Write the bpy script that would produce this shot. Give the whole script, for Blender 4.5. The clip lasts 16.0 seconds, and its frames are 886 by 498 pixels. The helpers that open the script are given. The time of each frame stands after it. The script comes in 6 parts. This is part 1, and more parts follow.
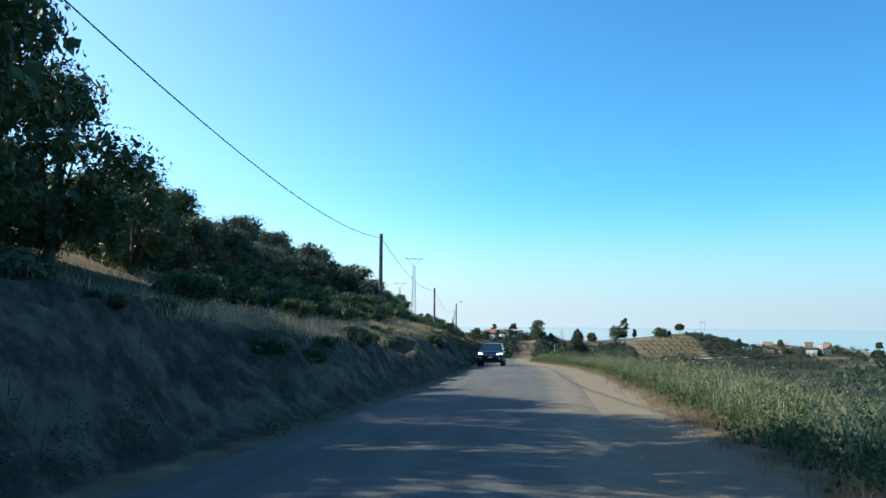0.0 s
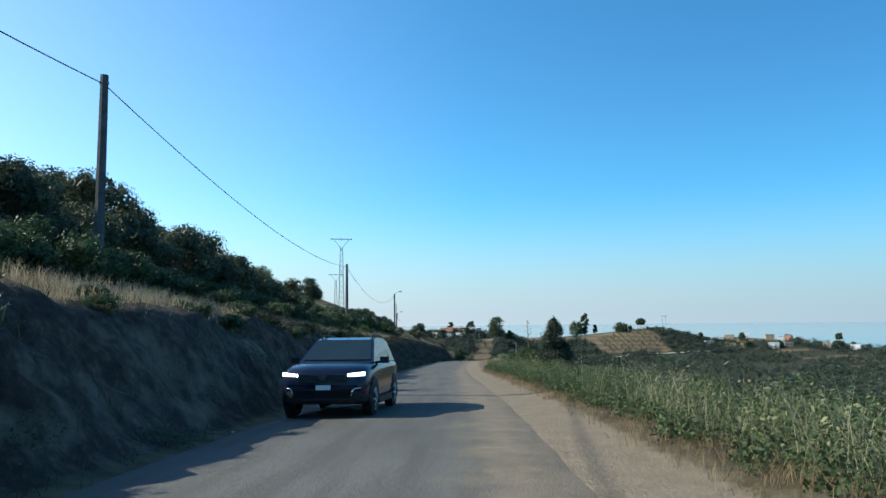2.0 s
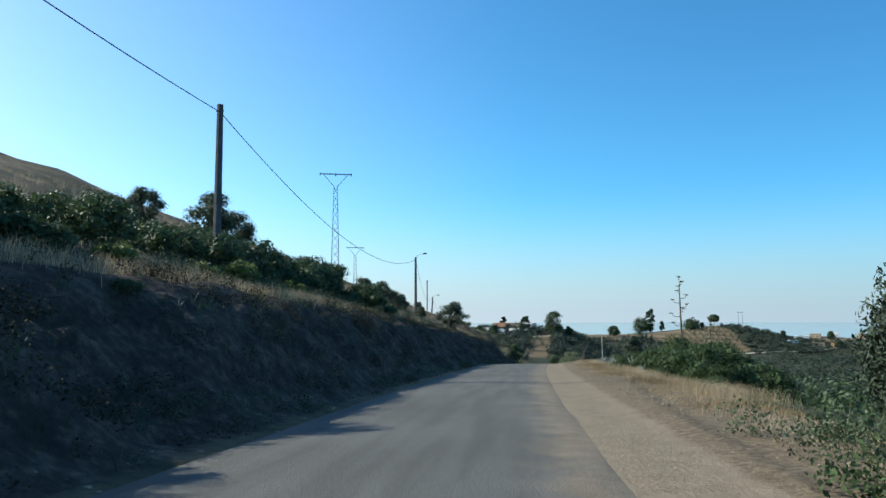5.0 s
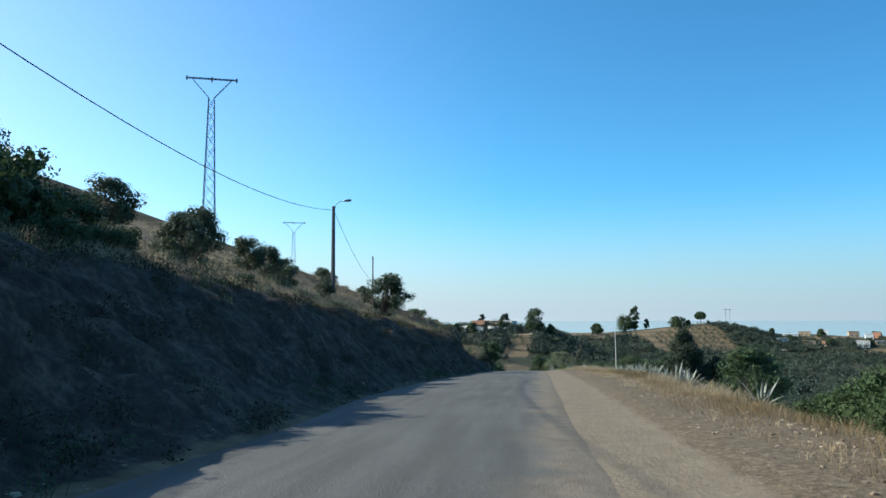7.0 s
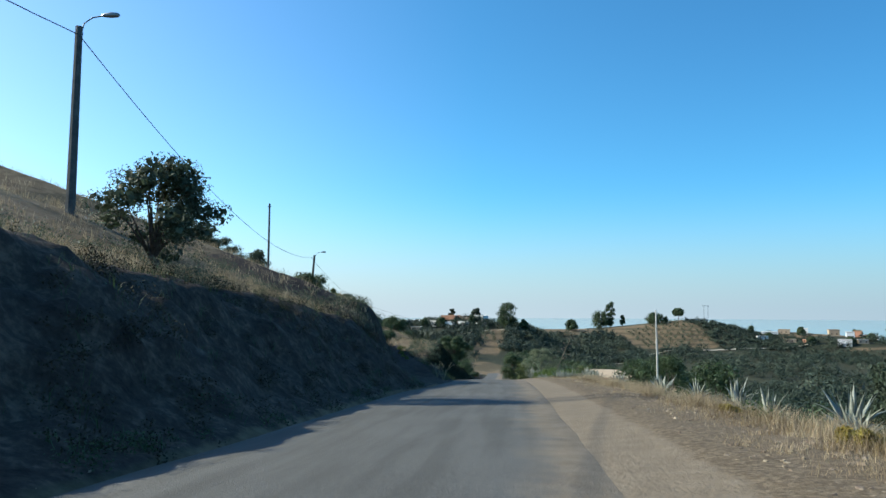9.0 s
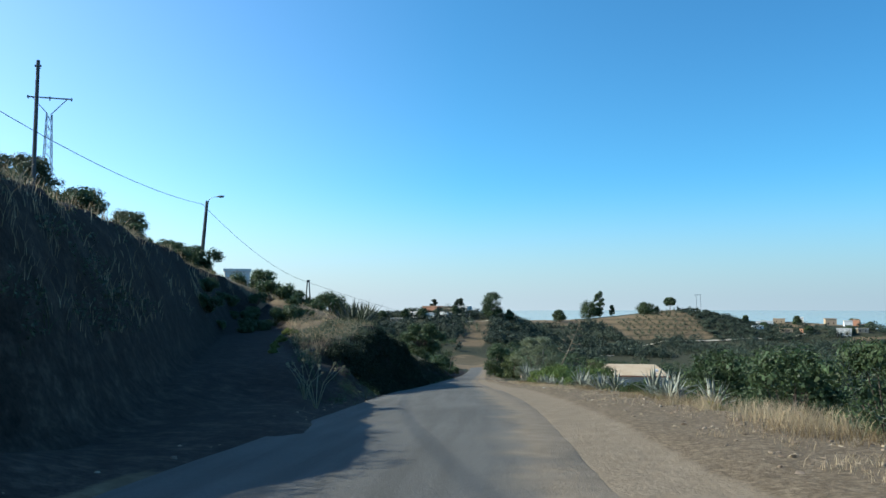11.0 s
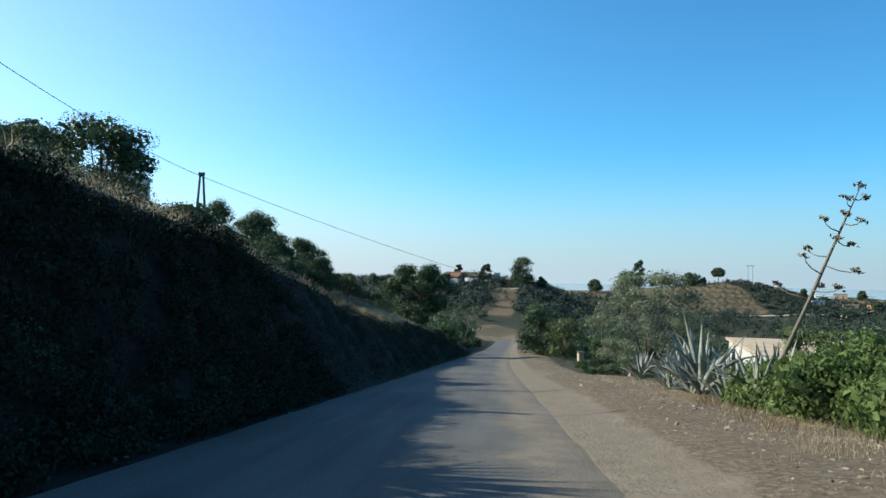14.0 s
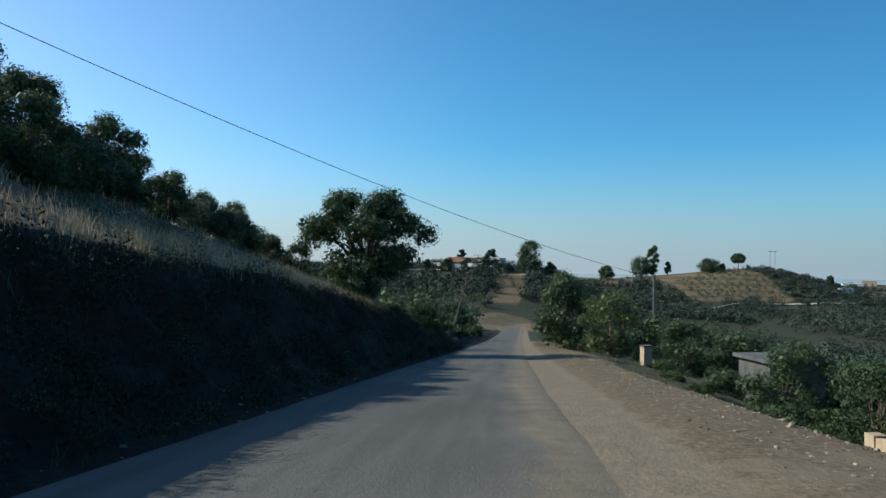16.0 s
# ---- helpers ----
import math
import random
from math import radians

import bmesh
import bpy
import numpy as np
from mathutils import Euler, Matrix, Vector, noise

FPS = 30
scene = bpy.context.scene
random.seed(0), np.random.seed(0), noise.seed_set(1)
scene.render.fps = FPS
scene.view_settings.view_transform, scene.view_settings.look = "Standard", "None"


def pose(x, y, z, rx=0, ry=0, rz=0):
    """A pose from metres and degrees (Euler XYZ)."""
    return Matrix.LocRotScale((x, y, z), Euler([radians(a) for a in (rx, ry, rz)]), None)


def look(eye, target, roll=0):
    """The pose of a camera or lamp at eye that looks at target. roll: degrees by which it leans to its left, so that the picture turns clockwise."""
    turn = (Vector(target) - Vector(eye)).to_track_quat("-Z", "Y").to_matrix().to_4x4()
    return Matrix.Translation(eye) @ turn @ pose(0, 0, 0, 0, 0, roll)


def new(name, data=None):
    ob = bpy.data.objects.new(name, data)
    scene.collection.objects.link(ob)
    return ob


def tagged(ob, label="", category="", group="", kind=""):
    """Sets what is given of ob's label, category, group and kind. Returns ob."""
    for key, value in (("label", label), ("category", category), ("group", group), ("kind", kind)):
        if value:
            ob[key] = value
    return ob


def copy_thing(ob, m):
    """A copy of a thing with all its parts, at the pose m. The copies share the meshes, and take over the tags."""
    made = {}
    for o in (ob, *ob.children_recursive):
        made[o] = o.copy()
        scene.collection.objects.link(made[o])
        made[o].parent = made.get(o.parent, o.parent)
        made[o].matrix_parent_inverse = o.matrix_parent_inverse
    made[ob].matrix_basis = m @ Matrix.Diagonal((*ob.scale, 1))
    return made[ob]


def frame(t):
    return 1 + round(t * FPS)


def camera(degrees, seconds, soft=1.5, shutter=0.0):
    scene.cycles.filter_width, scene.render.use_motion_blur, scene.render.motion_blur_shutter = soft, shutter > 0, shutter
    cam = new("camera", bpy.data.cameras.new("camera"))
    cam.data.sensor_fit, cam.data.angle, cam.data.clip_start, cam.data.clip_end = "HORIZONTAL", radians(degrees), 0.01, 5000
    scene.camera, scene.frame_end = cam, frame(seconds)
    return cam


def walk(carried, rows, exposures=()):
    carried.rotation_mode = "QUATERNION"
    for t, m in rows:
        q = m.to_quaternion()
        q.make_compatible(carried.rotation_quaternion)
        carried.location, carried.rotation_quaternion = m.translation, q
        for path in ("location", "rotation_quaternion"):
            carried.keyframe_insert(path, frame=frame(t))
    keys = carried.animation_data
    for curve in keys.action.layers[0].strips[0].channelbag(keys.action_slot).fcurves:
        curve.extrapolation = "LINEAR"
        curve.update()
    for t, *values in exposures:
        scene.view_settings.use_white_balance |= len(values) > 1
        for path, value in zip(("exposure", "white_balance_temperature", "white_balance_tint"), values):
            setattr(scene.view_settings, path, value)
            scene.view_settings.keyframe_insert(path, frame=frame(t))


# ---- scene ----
cam = camera(65.8, 16.0)
PATH = [
    (0, (0.0, 0.0, 1.4), (0.0, 1.991, 1.594), 0.3),
    (0.5, (1.31, 9.365, 0.944), (1.388, 11.355, 1.135), -0.1),
    (1, (2.83, 18.776, 0.519), (2.942, 20.765, 0.704), -0.0),
    (1.5, (4.328, 28.306, 0.141), (4.452, 30.293, 0.337), -0.4),
    (2, (5.318, 37.478, -0.216), (5.441, 39.465, -0.023), -0.8),
    (2.5, (6.154, 46.699, -0.682), (6.244, 48.689, -0.496), -0.7),
    (3, (6.931, 56.035, -1.206), (6.954, 58.026, -1.019), -0.7),
    (4, (8.113, 74.656, -2.274), (8.074, 76.647, -2.085), -0.1),
    (4.7, (8.953, 87.633, -3.051), (8.914, 89.624, -2.863), -0.2),
    (5.5, (10.168, 102.452, -3.871), (10.16, 104.444, -3.688), -0.7),
    (6, (11.036, 111.453, -4.335), (11.04, 113.443, -4.141), -0.8),
    (6.5, (11.977, 120.353, -4.761), (11.99, 122.344, -4.573), -0.7),
    (7, (13.192, 129.231, -5.201), (13.219, 131.222, -5.018), -0.4),
    (7.5, (14.065, 137.915, -5.672), (14.108, 139.906, -5.486), -0.0),
    (8, (15.149, 146.724, -6.159), (15.212, 148.714, -5.971), 0.0),
    (8.5, (16.478, 155.471, -6.663), (16.562, 157.461, -6.484), 0.1),
    (9, (17.861, 163.951, -7.203), (17.966, 165.941, -7.031), 0.1),
    (9.7, (19.64, 175.46, -8.049), (19.764, 177.449, -7.883), 0.0),
    (10.3, (21.096, 185.164, -8.785), (21.231, 187.153, -8.624), -0.0),
    (10.8, (22.308, 193.228, -9.381), (22.452, 195.217, -9.225), -0.1),
    (11.5, (24.071, 204.554, -10.237), (24.229, 206.543, -10.095), -0.5),
    (12, (25.194, 212.892, -10.961), (25.343, 214.882, -10.827), -0.2),
    (12.5, (26.077, 221.589, -11.736), (26.204, 223.581, -11.622), 0.1),
    (13, (26.933, 230.122, -12.624), (27.03, 232.117, -12.53), 0.5),
    (13.5, (27.711, 238.717, -13.58), (27.79, 240.714, -13.499), 0.8),
    (14, (28.687, 247.237, -14.562), (28.753, 249.235, -14.493), 0.9),
    (14.5, (29.572, 255.798, -15.482), (29.632, 257.796, -15.42), 1.0),
    (15, (30.58, 264.317, -16.376), (30.639, 266.315, -16.324), 0.9),
    (15.5, (31.543, 272.806, -17.284), (31.6, 274.805, -17.237), 0.8),
    (16, (32.388, 281.201, -18.226), (32.439, 283.2, -18.185), 0.9),
]
walk(cam, [(t, look(eye, target, roll)) for t, eye, target, roll in PATH],
     [(0, 0.83, 6000, 0), (0.4, 0.58, 6000, 0), (15.2, 0.58, 6000, 0), (15.5, 0.7, 6000, 0), (16, 0.13, 6000, 0)])

# ---- world, sun, exposure ----
SUN_EL, SUN_AZ = radians(33.5), radians(-78)      # azimuth clockwise from +y
world = bpy.data.worlds.new("sky")
scene.world = world
world.use_nodes = True
wn, wl = world.node_tree.nodes, world.node_tree.links
sky = wn.new("ShaderNodeTexSky")
sky.sky_type, sky.sun_disc = "NISHITA", False
sky.sun_elevation, sky.sun_rotation = SUN_EL, SUN_AZ
sky.altitude, sky.air_density, sky.dust_density, sky.ozone_density = 300, 1.0, 0.8, 4.0
air = wn.new("ShaderNodeTexCoord").outputs["Generated"]
sunward = wn.new("ShaderNodeVectorMath")
sunward.operation = "DOT_PRODUCT"
sunward.inputs[1].default_value = (math.sin(SUN_AZ), math.cos(SUN_AZ), 0)
wl.new(air, sunward.inputs[0])


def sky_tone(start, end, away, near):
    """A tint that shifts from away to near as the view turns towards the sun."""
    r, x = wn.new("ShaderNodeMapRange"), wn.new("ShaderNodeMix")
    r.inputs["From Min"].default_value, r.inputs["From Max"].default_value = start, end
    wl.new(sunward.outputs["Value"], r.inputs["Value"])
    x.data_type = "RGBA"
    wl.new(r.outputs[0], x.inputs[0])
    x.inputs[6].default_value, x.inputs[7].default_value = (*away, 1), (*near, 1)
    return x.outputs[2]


clear = wn.new("ShaderNodeMix")
clear.data_type, clear.blend_type = "RGBA", "MULTIPLY"
clear.inputs[0].default_value = 1.0
wl.new(sky_tone(0.1, 0.85, (0.55, 0.96, 1.1), (1.05, 1.0, 1.1)), clear.inputs[7])
wl.new(sky.outputs[0], clear.inputs[6])
# pale summer haze low over the sea all round the horizon, and the glow of the air towards the sun
up = wn.new("ShaderNodeSeparateXYZ")
wl.new(air, up.inputs[0])
low = wn.new("ShaderNodeMapRange")
low.interpolation_type = "SMOOTHERSTEP"
low.inputs["From Min"].default_value, low.inputs["From Max"].default_value = -0.06, 0.2
low.inputs["To Min"].default_value, low.inputs["To Max"].default_value = 0.95, 0.0
wl.new(up.outputs[2], low.inputs["Value"])
haze = wn.new("ShaderNodeMix")
haze.data_type = "RGBA"
wl.new(low.outputs[0], haze.inputs[0])
wl.new(clear.outputs[2], haze.inputs[6])
haze.inputs[7].default_value = (3.5, 3.66, 4.15, 1)
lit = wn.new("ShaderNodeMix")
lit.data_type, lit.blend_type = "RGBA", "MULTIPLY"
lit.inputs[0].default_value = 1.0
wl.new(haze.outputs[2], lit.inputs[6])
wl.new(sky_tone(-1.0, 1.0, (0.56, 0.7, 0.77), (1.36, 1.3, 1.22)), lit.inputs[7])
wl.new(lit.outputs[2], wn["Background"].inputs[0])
wn["Background"].inputs[1].default_value = 0.125
sun = new("sun", bpy.data.lights.new("sun", "SUN"))
sun.data.energy, sun.data.angle, sun.data.color = 5.0, radians(0.53), (1.0, 0.905, 0.76)
sun_from = Vector((math.sin(SUN_AZ) * math.cos(SUN_EL), math.cos(SUN_AZ) * math.cos(SUN_EL), math.sin(SUN_EL)))
sun.matrix_world = look(sun_from * 100, (0, 0, 0))

# ---- materials ----
def material(name, colours, scale=1.0, rough=0.85, bump=0.3, bump_scale=None, metal=0.0, space="Object", island=0.0,
             translucent=0.0, fine=6.0, spec=0.3, per_object=0.0):
    """Two scales of noise between the given colours, relief from the finer one."""
    m = bpy.data.materials.new(name)
    m.use_nodes = True
    nt = m.node_tree
    n, l = nt.nodes, nt.links
    p = n["Principled BSDF"]
    p.inputs["Roughness"].default_value = rough
    p.inputs["Metallic"].default_value = metal
    p.inputs["Specular IOR Level"].default_value = spec
    if space == "World":
        co = n.new("ShaderNodeNewGeometry").outputs["Position"]
    else:
        co = n.new("ShaderNodeTexCoord").outputs["Object"]
    a, b = n.new("ShaderNodeTexNoise"), n.new("ShaderNodeTexNoise")
    for node, s, d in ((a, scale, 5), (b, scale * fine, 8)):
        node.inputs["Scale"].default_value, node.inputs["Detail"].default_value = s, d
        l.new(co, node.inputs["Vector"])
    mix = n.new("ShaderNodeMath")
    mix.operation = "MULTIPLY_ADD"
    mix.inputs[1].default_value, mix.inputs[2].default_value = 0.55, 0.0
    l.new(a.outputs[0], mix.inputs[0])
    mix2 = n.new("ShaderNodeMath")
    mix2.operation = "MULTIPLY_ADD"
    mix2.inputs[1].default_value = 0.45
    l.new(b.outputs[0], mix2.inputs[0])
    l.new(mix.outputs[0], mix2.inputs[2])
    ramp = n.new("ShaderNodeValToRGB")
    els = ramp.color_ramp.elements
    while len(els) < len(colours):
        els.new(0.5)
    for k, (e, c) in enumerate(zip(els, colours)):
        e.position = 0.32 + 0.36 * k / max(1, len(colours) - 1)
        e.color = (*c, 1)
    l.new(mix2.outputs[0], ramp.inputs[0])
    out = ramp.outputs[0]
    for amount, kind in ((island, "geo"), (per_object, "obj")):
        if amount:
            r = n.new("ShaderNodeNewGeometry").outputs["Random Per Island"] if kind == "geo" else n.new("ShaderNodeObjectInfo").outputs["Random"]
            hsv = n.new("ShaderNodeHueSaturation")
            mr = n.new("ShaderNodeMapRange")
            mr.inputs["To Min"].default_value, mr.inputs["To Max"].default_value = 1 - amount, 1 + amount
            l.new(r, mr.inputs["Value"])
            l.new(mr.outputs[0], hsv.inputs["Value"])
            mh = n.new("ShaderNodeMapRange")
            mh.inputs["To Min"].default_value, mh.inputs["To Max"].default_value = 0.5 - 0.04 * amount, 0.5 + 0.03 * amount
            l.new(r, mh.inputs["Value"])
            l.new(mh.outputs[0], hsv.inputs["Hue"])
            l.new(out, hsv.inputs["Color"])
            out = hsv.outputs[0]
    l.new(out, p.inputs["Base Color"])
    if bump:
        bp = n.new("ShaderNodeBump")
        bp.inputs["Strength"].default_value, bp.inputs["Distance"].default_value = bump, 0.02 if bump_scale is None else bump_scale
        l.new(b.outputs[0], bp.inputs["Height"])
        l.new(bp.outputs[0], p.inputs["Normal"])
    if translucent:
        tr = n.new("ShaderNodeBsdfTranslucent")
        l.new(out, tr.inputs[0])
        ms = n.new("ShaderNodeMixShader")
        ms.inputs[0].default_value = translucent
        l.new(p.outputs[0], ms.inputs[1])
        l.new(tr.outputs[0], ms.inputs[2])
        l.new(ms.outputs[0], n["Material Output"].inputs[0])
    return m


M_OLIVE = material("olive_leaf", [(0.035, 0.05, 0.03), (0.075, 0.095, 0.055), (0.12, 0.14, 0.09)], 0.6, 0.6, 0, island=0.35, translucent=0.25)
M_OAK = material("oak_leaf", [(0.03, 0.05, 0.022), (0.055, 0.085, 0.035), (0.09, 0.12, 0.05)], 0.6, 0.55, 0, island=0.35, translucent=0.25)
M_BUSH = material("bramble_leaf", [(0.035, 0.055, 0.024), (0.062, 0.092, 0.038), (0.1, 0.13, 0.06)], 0.8, 0.7, 0, island=0.4, translucent=0.3, spec=0.15)
M_LIME = material("fig_leaf", [(0.1, 0.13, 0.035), (0.17, 0.2, 0.06), (0.25, 0.26, 0.09)], 0.8, 0.6, 0, island=0.3, translucent=0.35, spec=0.2)
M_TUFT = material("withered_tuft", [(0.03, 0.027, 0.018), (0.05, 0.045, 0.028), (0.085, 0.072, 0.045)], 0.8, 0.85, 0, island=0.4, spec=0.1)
M_TAMARISK = material("feathery_leaf", [(0.105, 0.13, 0.072), (0.175, 0.2, 0.118), (0.25, 0.268, 0.175)], 0.8, 0.65, 0, island=0.3, translucent=0.35)
M_CYPRESS = material("cypress_leaf", [(0.024, 0.038, 0.022), (0.05, 0.068, 0.038)], 0.8, 0.7, 0, island=0.35, translucent=0.1)
M_BARK = material("bark", [(0.044, 0.033, 0.026), (0.096, 0.074, 0.059), (0.148, 0.126, 0.104)], 4, 0.95, 0.8)
M_DRY = material("dry_grass", [(0.27, 0.205, 0.12), (0.39, 0.305, 0.19), (0.5, 0.41, 0.28)], 0.4, 0.8, 0, space="World", island=0.3, translucent=0.3)
M_GREENGRASS = material("green_grass", [(0.096, 0.118, 0.052), (0.170, 0.178, 0.089), (0.266, 0.252, 0.141)], 0.35, 0.75, 0, space="World", island=0.35, translucent=0.3)
M_STRAW = material("straw", [(0.222, 0.207, 0.126), (0.326, 0.296, 0.192), (0.407, 0.370, 0.259)], 0.4, 0.8, 0, space="World", island=0.25, translucent=0.25)
M_FARWOOD = material("scrub_leaf", [(0.018, 0.03, 0.02), (0.034, 0.05, 0.032), (0.065, 0.08, 0.05)], 0.02, 0.7, 0, space="World", island=0.2)
M_CAROB = material("carob_leaf", [(0.06, 0.08, 0.03), (0.1, 0.125, 0.048), (0.155, 0.175, 0.08)], 0.8, 0.6, 0, island=0.35, translucent=0.3, spec=0.2)
M_BROOM = material("broom_leaf", [(0.06, 0.095, 0.028), (0.11, 0.155, 0.045), (0.18, 0.215, 0.08)], 0.8, 0.65, 0, island=0.4, translucent=0.35, spec=0.15)
# leaf colour set near black so the bank looks deeply shaded
M_SHADE_CREEPER = material("shade_creeper_leaf", [(0.010, 0.015, 0.009), (0.019, 0.027, 0.015), (0.033, 0.041, 0.024)], 0.8, 0.75, 0, island=0.4, spec=0.1)
M_YELLOW = material("yellow_bloom", [(0.148, 0.133, 0.037), (0.266, 0.207, 0.044), (0.370, 0.281, 0.059)], 3, 0.7, 0, island=0.35, translucent=0.25)
M_PLAINPAPER = material("paper", [(0.65, 0.65, 0.63), (0.78, 0.78, 0.76)], 8, 0.8, 0.2)
# green blade colour lowered to give the look of backlit silhouettes
M_YUCCA = material("backlit_yucca_leaf", [(0.026, 0.037, 0.026), (0.044, 0.059, 0.041), (0.070, 0.085, 0.059)], 2.0, 0.5, 0.1, spec=0.3)
M_RUST = material("rusty_grass", [(0.133, 0.096, 0.052), (0.215, 0.155, 0.081), (0.296, 0.229, 0.133)], 0.4, 0.85, 0, space="World", island=0.35, translucent=0.25)
M_AGAVE = material("agave_leaf", [(0.12, 0.135, 0.11), (0.21, 0.225, 0.185), (0.32, 0.33, 0.28)], 3.0, 0.5, 0.1, spec=0.4)
M_MAST = material("agave_stalk", [(0.118, 0.096, 0.067), (0.207, 0.178, 0.126)], 3, 0.9, 0.4)
M_CONCRETE = material("weathered_concrete", [(0.06, 0.06, 0.06), (0.1, 0.1, 0.096), (0.15, 0.147, 0.14)], 2.0, 0.9, 0.4)
M_STEEL = material("galvanised_steel", [(0.22, 0.23, 0.24), (0.32, 0.33, 0.34)], 3, 0.5, 0.1, metal=0.6)
M_WIRE = material("cable_black", [(0.02, 0.02, 0.02), (0.035, 0.035, 0.035)], 3, 0.6, 0)
M_STONE = material("limestone_gravel", [(0.135, 0.1, 0.066), (0.225, 0.175, 0.122), (0.35, 0.29, 0.22)], 2.0, 0.95, 0.5, space="World", island=0.35)
M_CHALK = material("pale_track_dirt", [(0.3, 0.26, 0.2), (0.38, 0.34, 0.27), (0.45, 0.41, 0.34)], 0.5, 0.95, 0.4)
M_WHITE = material("whitewash", [(0.62, 0.61, 0.58), (0.74, 0.73, 0.7), (0.8, 0.79, 0.77)], 0.8, 0.9, 0.25)
M_LIMED = material("grey_limewash", [(0.4, 0.38, 0.34), (0.5, 0.48, 0.43), (0.58, 0.56, 0.5)], 0.8, 0.92, 0.25)
M_RENDER = material("ochre_render", [(0.311, 0.229, 0.148), (0.407, 0.311, 0.207), (0.459, 0.370, 0.266)], 0.8, 0.92, 0.3)
M_ROOF = material("bare_concrete_roof", [(0.333, 0.244, 0.148), (0.429, 0.326, 0.215), (0.474, 0.385, 0.274)], 0.6, 0.92, 0.3)
M_BRICK = material("hollow_brick", [(0.36, 0.17, 0.1), (0.5, 0.27, 0.17)], 1.2, 0.92, 0.4)
M_GLASSDARK = material("window_pane", [(0.02, 0.025, 0.03), (0.03, 0.035, 0.04)], 1, 0.1, 0, spec=0.6)


def asphalt():
    m = bpy.data.materials.new("worn_asphalt")
    m.use_nodes = True
    n, l = m.node_tree.nodes, m.node_tree.links
    p = n["Principled BSDF"]
    p.inputs["Roughness"].default_value = 0.9
    p.inputs["Specular IOR Level"].default_value = 0.25
    pos = n.new("ShaderNodeNewGeometry").outputs["Position"]
    uv = n.new("ShaderNodeUVMap")
    uv.uv_map = "lane"
    sep = n.new("ShaderNodeSeparateXYZ")
    l.new(uv.outputs[0], sep.inputs[0])

    def noise_node(scale, detail, vec):
        t = n.new("ShaderNodeTexNoise")
        t.inputs["Scale"].default_value, t.inputs["Detail"].default_value = scale, detail
        l.new(vec, t.inputs["Vector"])
        return t.outputs[0]

    def ramp(fac, stops):
        r = n.new("ShaderNodeValToRGB")
        while len(r.color_ramp.elements) < len(stops):
            r.color_ramp.elements.new(0.5)
        for e, (pp, c) in zip(r.color_ramp.elements, stops):
            e.position, e.color = pp, (c, c, c, 1) if isinstance(c, float) else (*c, 1)
        l.new(fac, r.inputs[0])
        return r.outputs[0]

    def mixed(fac, a, b, kind="MIX"):
        x = n.new("ShaderNodeMix")
        x.data_type, x.blend_type = "RGBA", kind
        for s, v in ((0, fac), (6, a), (7, b)):
            if isinstance(v, (float, int)):
                x.inputs[s].default_value = v
            elif isinstance(v, tuple):
                x.inputs[s].default_value = (*v, 1)
            else:
                l.new(v, x.inputs[s])
        return x.outputs[2]

    stretched = n.new("ShaderNodeMapping")
    stretched.inputs["Scale"].default_value = (1.0, 0.08, 1.0)
    l.new(uv.outputs[0], stretched.inputs[0])
    patch = noise_node(0.25, 4, pos)
    grain = noise_node(45, 4, pos)
    grit = noise_node(9, 6, pos)
    streak = noise_node(2.2, 4, stretched.outputs[0])
    base = ramp(patch, [(0.35, (0.063, 0.06, 0.055)), (0.65, (0.094, 0.09, 0.083))])
    base = mixed(ramp(grain, [(0.3, 0.0), (0.7, 0.55)]), base, (0.165, 0.157, 0.143))
    base = mixed(ramp(streak, [(0.42, 0.0), (0.62, 0.4)]), base, (0.048, 0.045, 0.038))
    # dust blown in from both edges
    edge = n.new("ShaderNodeMath")
    edge.operation = "ADD"
    l.new(sep.outputs[0], edge.inputs[0])
    wob = n.new("ShaderNodeMath")
    wob.operation = "MULTIPLY_ADD"
    wob.inputs[1].default_value, wob.inputs[2].default_value = 1.7, -0.85
    l.new(noise_node(0.9, 7, pos), wob.inputs[0])
    l.new(wob.outputs[0], edge.inputs[1])
    spread = n.new("ShaderNodeMapRange")
    spread.inputs["From Min"].default_value, spread.inputs["From Max"].default_value = 70.0, 112.0
    spread.inputs["To Min"].default_value, spread.inputs["To Max"].default_value = 0.7, 0.3
    l.new(sep.outputs[1], spread.inputs["Value"])
    wider = n.new("ShaderNodeMath")
    wider.operation = "ADD"
    l.new(edge.outputs[0], wider.inputs[0])
    later = n.new("ShaderNodeMapRange")
    later.inputs["From Min"].default_value, later.inputs["From Max"].default_value = 165.0, 230.0
    later.inputs["To Min"].default_value, later.inputs["To Max"].default_value = 0.0, 0.2
    l.new(sep.outputs[1], later.inputs["Value"])
    both = n.new("ShaderNodeMath")
    both.operation = "ADD"
    l.new(spread.outputs[0], both.inputs[0])
    l.new(later.outputs[0], both.inputs[1])
    l.new(both.outputs[0], wider.inputs[1])
    mr = n.new("ShaderNodeMapRange")
    mr.inputs["From Min"].default_value, mr.inputs["From Max"].default_value = -5.0, 2.0
    l.new(wider.outputs[0], mr.inputs["Value"])
    dust = ramp(mr.outputs[0], [(0.0, 0.12), (0.1, 0.03), (0.76, 0.0), (0.82, 0.3), (0.88, 1.0)])
    sand = ramp(noise_node(2.3, 9, pos), [(0.3, (0.15, 0.118, 0.082)), (0.5, (0.178, 0.141, 0.1)), (0.72, (0.205, 0.165, 0.12))])
    base = mixed(dust, base, sand)
    l.new(base, p.inputs["Base Color"])
    bp = n.new("ShaderNodeBump")
